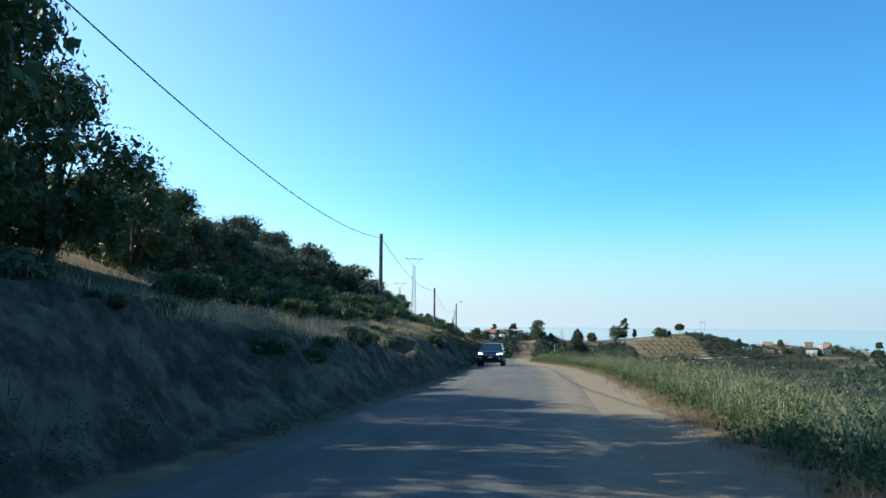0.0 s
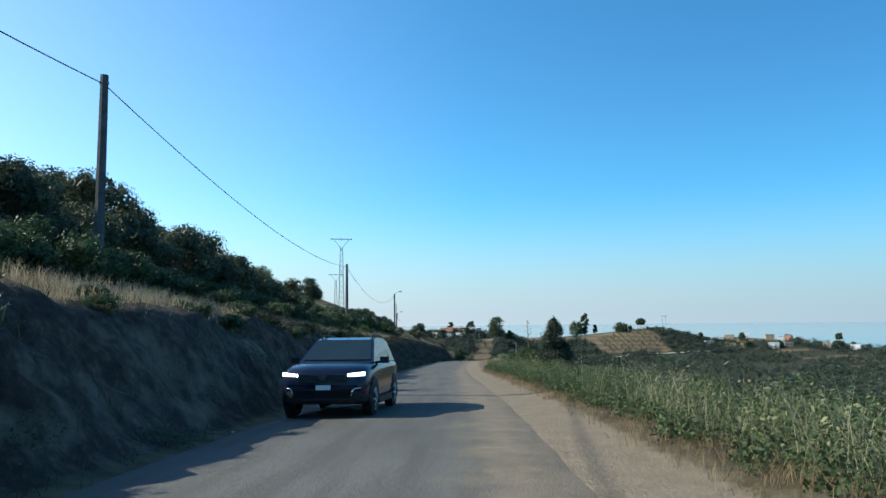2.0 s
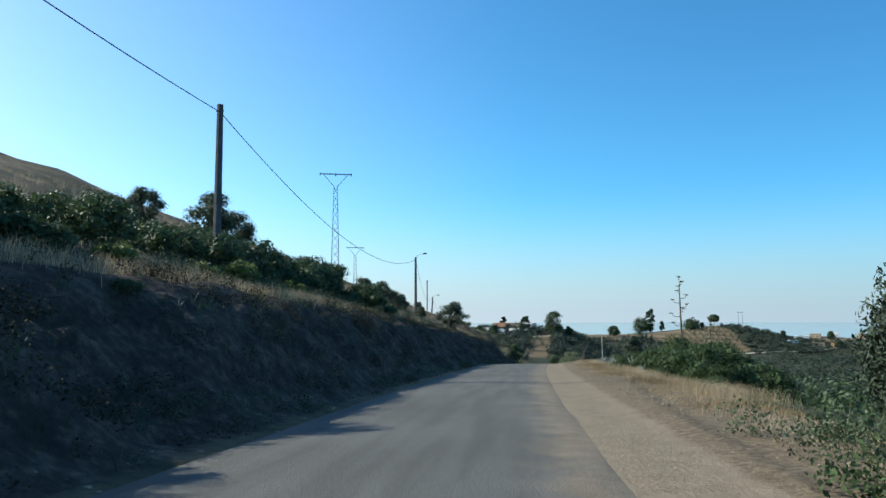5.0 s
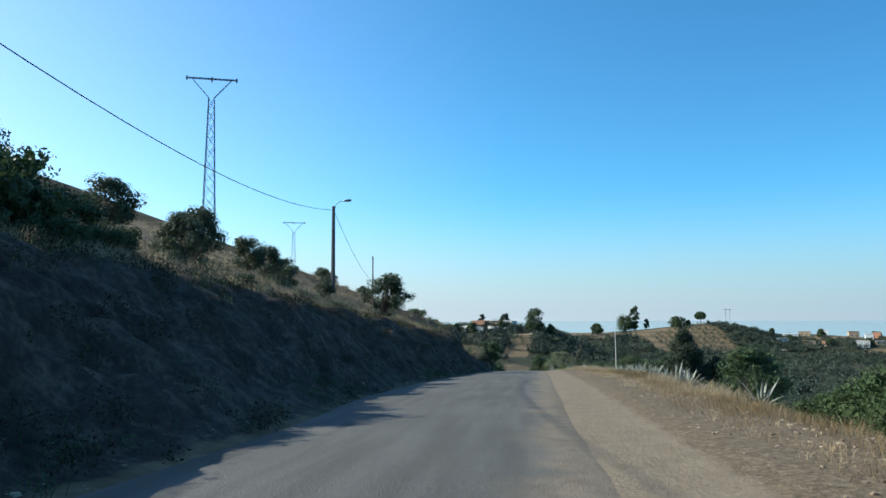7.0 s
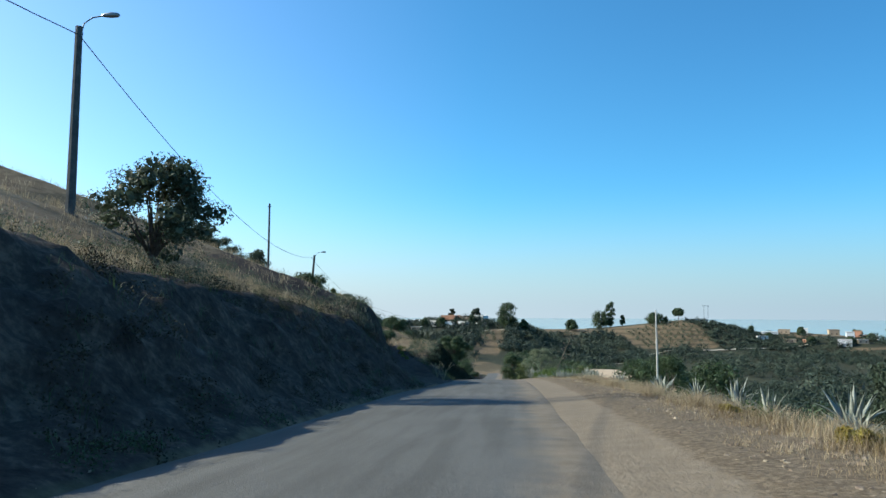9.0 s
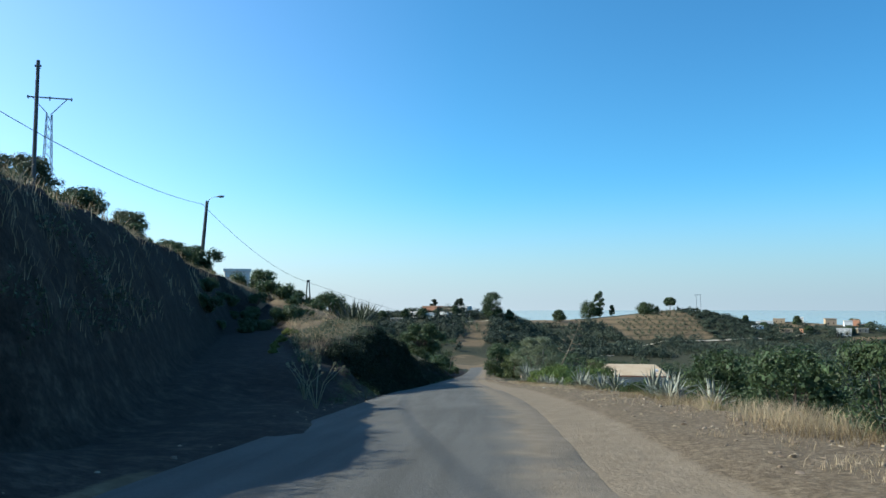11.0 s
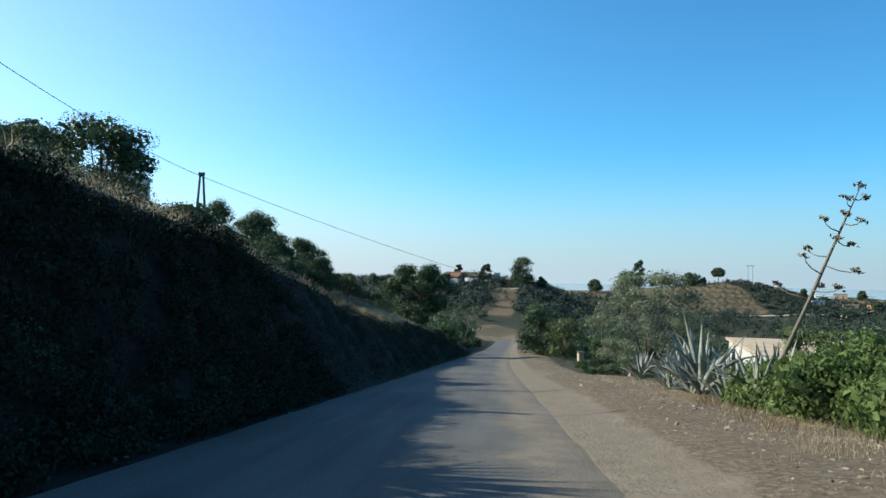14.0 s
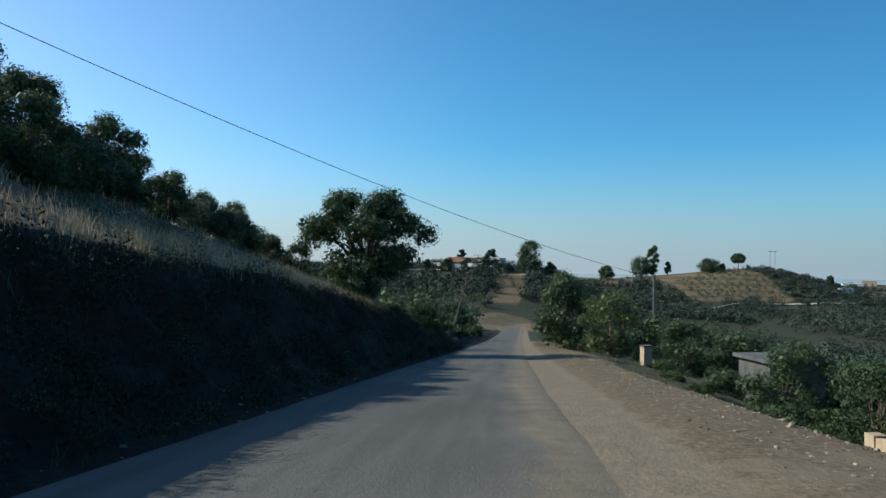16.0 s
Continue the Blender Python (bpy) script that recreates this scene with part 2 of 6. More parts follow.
    bp.inputs["Strength"].default_value, bp.inputs["Distance"].default_value = 0.7, 0.02
    s = n.new("ShaderNodeMath")
    s.operation = "ADD"
    l.new(grain, s.inputs[0])
    l.new(grit, s.inputs[1])
    l.new(s.outputs[0], bp.inputs["Height"])
    l.new(bp.outputs[0], p.inputs["Normal"])
    return m


def ground_material():
    """Bare cut earth, pale shoulder dust, dry grass and green scrub, weighted by the sheet's own cover map."""
    m = bpy.data.materials.new("hillside_ground")
    m.use_nodes = True
    n, l = m.node_tree.nodes, m.node_tree.links
    p = n["Principled BSDF"]
    p.inputs["Roughness"].default_value = 0.95
    p.inputs["Specular IOR Level"].default_value = 0.155
    pos = n.new("ShaderNodeNewGeometry").outputs["Position"]
    cover = n.new("ShaderNodeVertexColor")
    cover.layer_name = "cover"
    sep = n.new("ShaderNodeSeparateColor")
    l.new(cover.outputs[0], sep.inputs[0])

    def noise_node(scale, detail=6, rough=0.6):
        t = n.new("ShaderNodeTexNoise")
        t.inputs["Scale"].default_value, t.inputs["Detail"].default_value, t.inputs["Roughness"].default_value = scale, detail, rough
        l.new(pos, t.inputs["Vector"])
        return t.outputs[0]

    def ramp(fac, stops):
        r = n.new("ShaderNodeValToRGB")
        while len(r.color_ramp.elements) < len(stops):
            r.color_ramp.elements.new(0.5)
        for e, (pp, c) in zip(r.color_ramp.elements, stops):
            e.position, e.color = pp, (c, c, c, 1) if isinstance(c, float) else (*c, 1)
        l.new(fac, r.inputs[0])
        return r.outputs[0]

    def mixed(fac, a, b):
        x = n.new("ShaderNodeMix")
        x.data_type = "RGBA"
        l.new(fac, x.inputs[0])
        l.new(a, x.inputs[6])
        l.new(b, x.inputs[7])
        return x.outputs[2]

    def masked(weight, scale):
        a = n.new("ShaderNodeMath")
        a.operation = "ADD"
        b = n.new("ShaderNodeMath")
        b.operation = "MULTIPLY_ADD"
        b.inputs[1].default_value, b.inputs[2].default_value = 0.9, -0.45
        l.new(noise_node(scale), b.inputs[0])
        l.new(weight, a.inputs[0])
        l.new(b.outputs[0], a.inputs[1])
        return ramp(a.outputs[0], [(0.38, 0.0), (0.62, 1.0)])

    fine, mid, wide = noise_node(14), noise_node(1.6), noise_node(0.12)
    grass = ramp(mid, [(0.3, (0.085, 0.06, 0.035)), (0.5, (0.145, 0.105, 0.062)), (0.7, (0.215, 0.162, 0.098))])
    # old terraces that follow the contours
    height = n.new("ShaderNodeSeparateXYZ")
    l.new(pos, height.inputs[0])
    bend = n.new("ShaderNodeMath")
    bend.operation = "MULTIPLY_ADD"
    bend.inputs[1].default_value = 9.0
    l.new(noise_node(0.02, 4), bend.inputs[0])
    scaled = n.new("ShaderNodeMath")
    scaled.operation = "MULTIPLY"
    scaled.inputs[1].default_value = 1.7
    l.new(height.outputs[2], scaled.inputs[0])
    l.new(scaled.outputs[0], bend.inputs[2])
    wave = n.new("ShaderNodeMath")
    wave.operation = "SINE"
    l.new(bend.outputs[0], wave.inputs[0])
    step = n.new("ShaderNodeMath")
    step.operation = "MULTIPLY_ADD"
    step.inputs[1].default_value = 0.9
    l.new(noise_node(0.09, 5), step.inputs[0])
    l.new(wave.outputs[0], step.inputs[2])
    terrace = ramp(step.outputs[0], [(0.75, 0.0), (1.0, 0.5)])
    clod = n.new("ShaderNodeMath")
    clod.operation = "MULTIPLY_ADD"
    clod.inputs[1].default_value = 0.5
    l.new(noise_node(5.5, 8, 0.7), clod.inputs[0])
    half = n.new("ShaderNodeMath")
    half.operation = "MULTIPLY"
    half.inputs[1].default_value = 0.5
    l.new(mid, half.inputs[0])
    l.new(half.outputs[0], clod.inputs[2])
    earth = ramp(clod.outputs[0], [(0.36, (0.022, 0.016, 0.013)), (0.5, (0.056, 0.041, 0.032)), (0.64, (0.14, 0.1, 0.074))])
    # cut earth beyond y 190 is coloured darker to stand for deep shade
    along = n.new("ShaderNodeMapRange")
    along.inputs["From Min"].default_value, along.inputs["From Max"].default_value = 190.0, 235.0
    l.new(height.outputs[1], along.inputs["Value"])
    shade_earth = ramp(clod.outputs[0], [(0.28, (0.005, 0.004, 0.003)), (0.5, (0.015, 0.0115, 0.0085)), (0.75, (0.045, 0.033, 0.024))])
    earth = mixed(along.outputs[0], earth, shade_earth)
    dustc = ramp(noise_node(2.3, 9, 0.7), [(0.3, (0.15, 0.118, 0.082)), (0.5, (0.178, 0.141, 0.1)), (0.72, (0.205, 0.165, 0.12))])
    scrub = ramp(mid, [(0.3, (0.018, 0.023, 0.013)), (0.5, (0.036, 0.039, 0.023)), (0.7, (0.075, 0.068, 0.042))])
    grass = mixed(terrace, grass, scrub)
    col = mixed(masked(sep.outputs[2], 0.05), grass, scrub)
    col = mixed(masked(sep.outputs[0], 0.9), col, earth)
    gravel = ramp(noise_node(9, 9, 0.85), [(0.36, (0.058, 0.043, 0.028)), (0.5, (0.128, 0.096, 0.062)), (0.64, (0.235, 0.185, 0.127))])
    col = mixed(masked(cover.outputs["Alpha"], 1.4), col, gravel)
    col = mixed(masked(sep.outputs[1], 1.1), col, dustc)
    l.new(col, p.inputs["Base Color"])
    s = n.new("ShaderNodeMath")
    s.operation = "MULTIPLY_ADD"
    s.inputs[1].default_value = 2.0
    l.new(mid, s.inputs[0])
    l.new(fine, s.inputs[2])
    bp = n.new("ShaderNodeBump")
    bp.inputs["Strength"].default_value, bp.inputs["Distance"].default_value = 0.6, 0.05
    l.new(s.outputs[0], bp.inputs["Height"])
    l.new(bp.outputs[0], p.inputs["Normal"])
    return m


M_ASPHALT, M_GROUND = asphalt(), ground_material()
M_SEA = material("sea_water", [(0.085, 0.15, 0.215), (0.115, 0.18, 0.245)], 0.002, 0.08, 0, spec=0.5, space="World")

# ---- the road's line and the lie of the land ----
ROAD = [(-90, -13.8, 4.0), (-60, -9.2, 2.7), (-30, -4.6, 1.35), (0, 0.0, 0.0), (15, 2.22, -0.71), (30, 4.51, -1.33),
        (45, 6.01, -1.99), (60, 7.18, -2.83), (80, 8.46, -3.99), (100, 9.94, -5.14), (120, 11.94, -6.14), (140, 14.32, -7.19),
        (160, 17.22, -8.35), (180, 20.32, -9.79), (200, 23.35, -11.28), (215, 25.41, -12.55), (230, 26.92, -14.01),
        (245, 28.43, -15.7), (260, 30.06, -17.32), (270, 31.22, -18.38), (281, 32.37, -19.6), (310, 35.8, -22.6),
        (350, 41.2, -26.6), (400, 48.2, -31.2), (460, 57.0, -35.6), (540, 68.0, -39.0), (640, 80.0, -40.0), (5200, 640, -40)]
RY, RX, RZ = (np.array(c, float) for c in zip(*ROAD))


def glide(y, ky, kv):
    """Smooth curve through the knots (cubic, tangents from the neighbours)."""
    y = np.asarray(y, float)
    tan = np.gradient(kv, ky)
    i = np.clip(np.searchsorted(ky, y) - 1, 0, len(ky) - 2)
    h = ky[i + 1] - ky[i]
    s = np.clip((y - ky[i]) / h, 0, 1)
    return ((2 * s**3 - 3 * s**2 + 1) * kv[i] + (s**3 - 2 * s**2 + s) * h * tan[i] + (3 * s**2 - 2 * s**3) * kv[i + 1] + (s**3 - s**2) * h * tan[i + 1])


def road_x(y):
    return glide(y, RY, RX)


def road_z(y):
    return glide(y, RY, RZ)


LATTICE = np.random.RandomState(5).rand(256, 256)


def value_noise(x, y):
    xi, yi = np.floor(x).astype(int), np.floor(y).astype(int)
    fx, fy = x - xi, y - yi
    fx, fy = fx * fx * (3 - 2 * fx), fy * fy * (3 - 2 * fy)
    g = lambda a, b: LATTICE[a % 256, b % 256]
    return (g(xi, yi) * (1 - fx) + g(xi + 1, yi) * fx) * (1 - fy) + (g(xi, yi + 1) * (1 - fx) + g(xi + 1, yi + 1) * fx) * fy


def fbm(x, y, scale, octaves=4):
    x, y = np.asarray(x, float) / scale + 37.3, np.asarray(y, float) / scale + 11.7
    out, amp = 0.0, 1.0
    for _ in range(octaves):
        out = out + amp * (value_noise(x, y) - 0.5)
        x, y, amp = x * 2.03 + 5.1, y * 2.03 + 9.2, amp * 0.5
    return out


def ease(a, b, v):
    s = np.clip((np.asarray(v, float) - a) / (b - a), 0, 1)
    return s * s * (3 - 2 * s)


def bank_foot(y):
    return -4.7 - 0.75 * ease(142, 152, y) * ease(202, 194, y) - 0.25 * fbm(y, np.asarray(y) * 0, 9, 3)


def bank_edge(y):
    """How far to the left the top edge of the cut lies."""
    return np.interp(y, [-90, 0, 60, 80, 98, 115, 135, 150, 192, 203, 212, 232, 262, 276, 290, 300, 340, 420],
                     [-7.2, -7.2, -7.4, -7.8, -9.0, -8.9, -9.5, -11, -11.2, -9.0, -8.2, -7.4, -7.4, -8.4, -8.0, -7.6, -8.0, -9.0]) + 0.9 * fbm(y, y * 0 + 3, 7, 3)


BANK_TOP = [(-90, 2.4), (-10, 2.2), (10, 2.3), (20, 1.8), (30, 1.9), (45, 2.3), (55, 2.5), (67, 2.9), (80, 2.8), (95, 2.8), (115, 3.3), (135, 3.5), (150, 3.8), (168, 3.8), (176, 3.9), (186, 4.1),
            (196, 4.1), (203, 3.6), (214, 1.8), (222, 1.2), (226, 1.7), (230, 2.4), (235, 3.0), (240, 3.8), (245, 4.5), (250, 4.8), (255, 4.5), (262, 4.2), (268, 4.1), (275, 3.9), (282, 3.5), (292, 3.2),
            (304, 3.1), (330, 2.6), (360, 1.2), (420, 0.4)]


def bank_height(y):
    return np.interp(y, *zip(*BANK_TOP)) + 0.35 * fbm(y, y * 0 + 8, 5, 3)


def hill_slope(y):
    return np.interp(y, [-90, 0, 60, 124, 150, 193, 235, 270, 310, 350, 420], [0.3, 0.3, 0.27, 0.29, 0.38, 0.41, 0.38, 0.4, 0.42, 0.3, 0.12])


# the ridge across the valley: where its crest runs and how high, how broad its near face is, shaped to fit the skyline
# in the camera's view
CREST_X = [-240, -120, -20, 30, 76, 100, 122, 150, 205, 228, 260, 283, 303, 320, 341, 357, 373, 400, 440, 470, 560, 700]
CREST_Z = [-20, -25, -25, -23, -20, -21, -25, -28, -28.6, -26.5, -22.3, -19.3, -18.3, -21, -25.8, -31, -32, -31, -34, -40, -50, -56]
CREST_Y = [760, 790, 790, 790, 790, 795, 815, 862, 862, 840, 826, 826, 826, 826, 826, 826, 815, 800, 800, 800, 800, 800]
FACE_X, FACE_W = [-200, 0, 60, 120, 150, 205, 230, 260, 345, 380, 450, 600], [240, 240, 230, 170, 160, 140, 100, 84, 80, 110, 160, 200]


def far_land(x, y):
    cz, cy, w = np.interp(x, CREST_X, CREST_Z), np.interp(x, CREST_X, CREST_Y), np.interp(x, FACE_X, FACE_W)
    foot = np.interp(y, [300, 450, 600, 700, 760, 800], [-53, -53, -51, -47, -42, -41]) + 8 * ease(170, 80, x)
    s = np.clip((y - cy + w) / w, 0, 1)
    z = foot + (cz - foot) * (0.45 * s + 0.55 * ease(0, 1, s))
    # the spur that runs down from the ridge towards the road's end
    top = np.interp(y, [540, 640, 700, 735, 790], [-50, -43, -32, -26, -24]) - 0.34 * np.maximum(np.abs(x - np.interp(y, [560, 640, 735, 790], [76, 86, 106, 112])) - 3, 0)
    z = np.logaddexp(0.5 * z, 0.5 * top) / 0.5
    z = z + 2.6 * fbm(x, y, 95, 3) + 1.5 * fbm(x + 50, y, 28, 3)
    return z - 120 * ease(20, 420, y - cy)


def bare(x, y):
    """Where the far hills lie open: stubble, grove and pale earth without scrub."""
    oval = lambda cx, cy, rx, ry: ease(1.1, 0.85, np.hypot((x - cx) / rx, (y - cy) / ry))
    hill = ease(208, 224, x) * ease(300, 288, x) * ease(744, 756, y) * ease(860, 845, y)
    top = ease(208, 224, x) * ease(318, 304, x) * ease(806, 814, y) * ease(860, 845, y)
    saddle = ease(124, 134, x) * ease(214, 202, x) * ease(806, 826, y)
    plateau = ease(345, 358, x) * ease(480, 462, x) * ease(772, 784, y)
    out = np.maximum(np.maximum(hill, top), np.maximum(saddle, plateau))
    spur = ease(10, 7, np.abs(x - np.interp(y, [560, 640, 735, 790], [76, 86, 106, 112]) + 13)) * ease(625, 640, y) * ease(738, 728, y)
    steps = np.maximum(np.maximum(oval(430, 690, 52, 6), oval(470, 655, 60, 7)), np.maximum(oval(400, 724, 36, 6), oval(505, 690, 42, 7)))
    out = np.maximum(np.maximum(out, spur), steps)
    return np.maximum(out, np.maximum(oval(66, 530, 20, 66), oval(420, 622, 30, 8)))


def land(x, y):
    """Height of the ground at any place."""
    x, y = np.asarray(x, float), np.asarray(y, float)
    yc = np.clip(y, -90, 640)
    u = x - road_x(yc)
    zr = road_z(yc)
    # left: cut bank, then the hillside
    foot, edge, top, k = bank_foot(yc), bank_edge(yc), bank_height(yc), hill_slope(yc)
    s = np.clip((foot - u) / (foot - edge), 0, 1)
    face = top * (0.12 * s + 0.88 * ease(0, 1, s) ** 0.8) + np.sin(np.pi * s) * (0.95 * fbm(u * 1.5, y, 2.4, 4) + 0.4 * fbm(u * 2.5, y, 0.8, 3))
    back = np.maximum(edge - u, 0)
    rise = 60 * (1 - np.exp(-back * k / 60)) + 0.5 * fbm(x, y, 6, 4) * ease(0, 4, back) + 2.0 * fbm(x, y, 30, 3) * ease(4, 40, back)
    rise = rise + 0.1 * np.clip(back - 6, 0, 22) * ease(112, 130, y) * ease(172, 150, y)
    run = np.clip((y - 208) / 46, 0, 1)
    mid = -5.2 - 12.5 * run
    spur = ease(203, 212, y) * ease(260, 248, y) * ease(mid - 0.6, mid + 0.6, u)
    rise = rise * (1 - 0.85 * spur)
    left = np.where(u < foot, face + rise, 0.0)
    # a track that climbs off the road to the left, behind a spur of the bank
    track_h = 5.6 * run**1.15
    w = np.where((y > 203) & (y < 262), ease(2.6, 1.7, np.abs(u - mid)) * ease(203, 209, y) * ease(262, 252, y), 0)
    left = left * (1 - w) + w * track_h
    # spur: nothing rises between the track's mouth and the road before it
    mouth = ease(200, 206, y) * ease(222, 215, y) * ease(-9, -6.5, u) * ease(-3.0, -4.6, u)
    left = left * (1 - 0.7 * mouth)
    # the cut bank on the far side of the track, higher than the spur
    brow = mid - 4.0
    crown = 1.4 - 0.37 * brow
    main = track_h + (crown - track_h) * ease(mid - 1.5, brow, u) ** 0.8 + 0.38 * np.maximum(brow - u, 0) + 0.5 * fbm(x, y, 6, 4) * ease(0, 4, brow - u) + 0.5 * fbm(u * 1.5, y, 2.4, 4) * ease(mid - 1.5, mid - 2.5, u) * ease(brow - 1, brow, u)
    behind = ease(201, 207, y) * ease(268, 256, y) * ease(mid - 1.2, mid - 1.6, u)
    left = left * (1 - behind) + main * behind
    # right: shoulder, verge, then the drop to the valley
    lip = np.interp(yc, [-90, 60, 100, 130, 260, 285, 300, 420], [3.0, 3.2, 4.8, 5.2, 5.4, 6.4, 4.6, 6.0]) + 0.6 * fbm(yc, yc * 0 + 21, 6, 3)
    beyond = np.maximum(u - lip, 0)
    steep = np.interp(yc, [-90, 60, 110, 140, 200, 240, 280, 330, 420], [0.22, 0.22, 0.26, 0.3, 0.34, 0.3, 0.26, 0.24, 0.12])
    right = -np.where(beyond < 40, steep * beyond * ease(-4, 10, beyond), steep * (40 + 0.55 * (beyond - 40)))
    right = right + 0.12 * ease(1.8, 3.2, u) * ease(lip + 1.5, lip - 0.5, u) + 0.5 * fbm(x, y, 5, 4) * ease(0, 5, beyond) + 0.05 * fbm(x, y, 0.9, 3) * ease(1.6, 3, u)
    drive = ease(276, 280, y) * ease(296, 288, y) * ease(2.0, 5.0, u)
    right = right * (1 - 0.55 * drive)
    # the sunken lane that leaves the road here
    right = right - (0.7 * ease(282, 287, y) + 0.45 * ease(289, 298, y)) * ease(322, 302, y) * ease(4.4, 6.8, u) * ease(15, 12, u)
    near = zr + np.where(u < 0, left, right) - 0.06 * ease(foot - 0.1, foot + 0.5, u) * ease(1.7, 1.0, u) - 0.16 * ease(142, 152, yc) * ease(202, 194, yc) * ease(foot, foot + 0.3, u) * ease(-3.8, -4.4, u)
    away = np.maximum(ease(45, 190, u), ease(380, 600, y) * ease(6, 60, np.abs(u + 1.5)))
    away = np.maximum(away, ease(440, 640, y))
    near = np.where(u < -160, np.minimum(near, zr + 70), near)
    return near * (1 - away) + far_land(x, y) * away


def link_mesh(name, verts, faces, mat, smooth=False):
    me = bpy.data.meshes.new(name)
    me.from_pydata([tuple(v) for v in np.asarray(verts, float).tolist()], [], faces.tolist() if isinstance(faces, np.ndarray) else faces)
    me.materials.append(mat)
    if smooth:
        me.polygons.foreach_set("use_smooth", [True] * len(me.polygons))
    me.update()
    return me


def sheet_faces(rows, cols):
    i = np.arange(rows * cols).reshape(rows, cols)
    return np.stack([i[:-1, :-1], i[:-1, 1:], i[1:, 1:], i[1:, :-1]], -1).reshape(-1, 4)


def build_ground():
    ys = np.r_[np.arange(-90, -12, 3.0), np.arange(-12, 345, 0.45), 345 + np.cumsum(np.linspace(0.8, 14, 75)), np.arange(905, 1500, 40.0), 1700, 2300, 3200]
    us = np.r_[-2600, -1400, -800, -400, -250, -160, -120, np.arange(-95, -30, 5.0), np.arange(-30, -14, 1.2), np.arange(-14, -3.9, 0.25), np.arange(-3.6, 1.0, 1.1),
               np.arange(1.0, 7, 0.35), np.arange(7, 20, 0.9), np.arange(20, 60, 3.0), np.arange(60, 560, 9.0), 600, 700, 850, 1100, 1500, 2200, 3200]
    Y, U = np.meshgrid(ys, us, indexing="ij")
    X = road_x(np.clip(Y, -90, 640)) + U
    Z = land(X, Y)
    me = link_mesh("ground", np.stack([X, Y, Z], -1).reshape(-1, 3), sheet_faces(len(ys), len(us)), M_GROUND, True)
    yc = np.clip(Y, -90, 640)
    foot, edge = bank_foot(yc), bank_edge(yc)
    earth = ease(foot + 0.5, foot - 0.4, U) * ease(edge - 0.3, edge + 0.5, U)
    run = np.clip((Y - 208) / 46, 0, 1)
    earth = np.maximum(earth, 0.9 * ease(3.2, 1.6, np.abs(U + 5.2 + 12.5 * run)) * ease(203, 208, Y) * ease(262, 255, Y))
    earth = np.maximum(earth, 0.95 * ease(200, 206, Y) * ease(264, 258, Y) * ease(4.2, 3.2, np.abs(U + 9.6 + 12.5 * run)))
    # dark earth laid over the track's mouth in place of the hillside's shadow
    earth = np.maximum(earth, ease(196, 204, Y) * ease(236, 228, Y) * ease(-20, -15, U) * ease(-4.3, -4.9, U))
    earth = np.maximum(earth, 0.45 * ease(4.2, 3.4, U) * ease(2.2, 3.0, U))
    # same dark cover along the left road edge, painting in the shade there
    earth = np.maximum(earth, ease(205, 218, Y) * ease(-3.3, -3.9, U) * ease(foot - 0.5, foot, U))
    # grass grows down over the top of the cut along the first stretch
    earth = earth * (1 - 0.4 * ease(100, 70, Y) * ease(-6.3, -7.2, U))
    dirt = 0.12 * ease(foot - 0.1, foot + 0.4, U) * ease(-3.5, -4.2, U) * ease(225, 205, Y) + ease(0.6, 1.1, U) * ease(3.0, 2.1, U)
    dirt = np.maximum(dirt * (1 - 0.35 * ease(262, 272, Y) * ease(1.6, 2.6, U)), 0.45 * ease(276, 281, Y) * ease(294, 288, Y) * ease(1, 2, U) * ease(6.5, 4, U))
    # paler dry clay on the first stretch of the cut, lightened further to stand for hazy glare
    dirt = np.maximum(dirt, 0.42 * ease(30, 20, Y) * ease(foot + 0.2, foot - 0.5, U) * ease(-6.9, -6.2, U))
    dirt = np.maximum(dirt, 0.42 * ease(105, 85, Y) * ease(foot + 0.2, foot - 0.5, U) * ease(-6.9, -6.2, U))
    earth, dirt = earth * ease(470, 400, Y), dirt * ease(560, 520, Y)
    gravel = ease(1.8, 2.6, U) * ease(6.6, 5.2, U) * (0.25 + 0.75 * ease(90, 110, Y)) * ease(360, 330, Y)
    gravel = np.maximum(gravel, 0.8 * ease(272, 278, Y) * ease(312, 302, Y) * ease(3, 5, U) * ease(12, 9, U))
    field = fbm(X, Y, 120, 3)
    scrub = np.where(U > 6, 0.55 + 0.8 * field, 0.25 + 0.6 * fbm(X, Y, 9, 3)) + 0.35 * ease(20, 60, U) * ease(520, 380, Y)
    scrub = np.where(Y > 380, np.maximum(scrub, 0.95 + 0.4 * field), scrub)
    scrub = scrub - 0.9 * bare(X, Y) * ease(400, 460, Y)
    cover = np.stack([np.clip(earth, 0, 1), np.clip(dirt, 0, 1), np.clip(scrub, 0, 1), np.clip(gravel, 0, 1)], -1)
    layer = me.color_attributes.new("cover", "FLOAT_COLOR", "POINT")
    layer.data.foreach_set("color", cover.reshape(-1).astype(np.float32))
    return tagged(new("ground", me), "dry hillside with cut earth bank and stony verge", "ground", kind="structure")


build_ground()


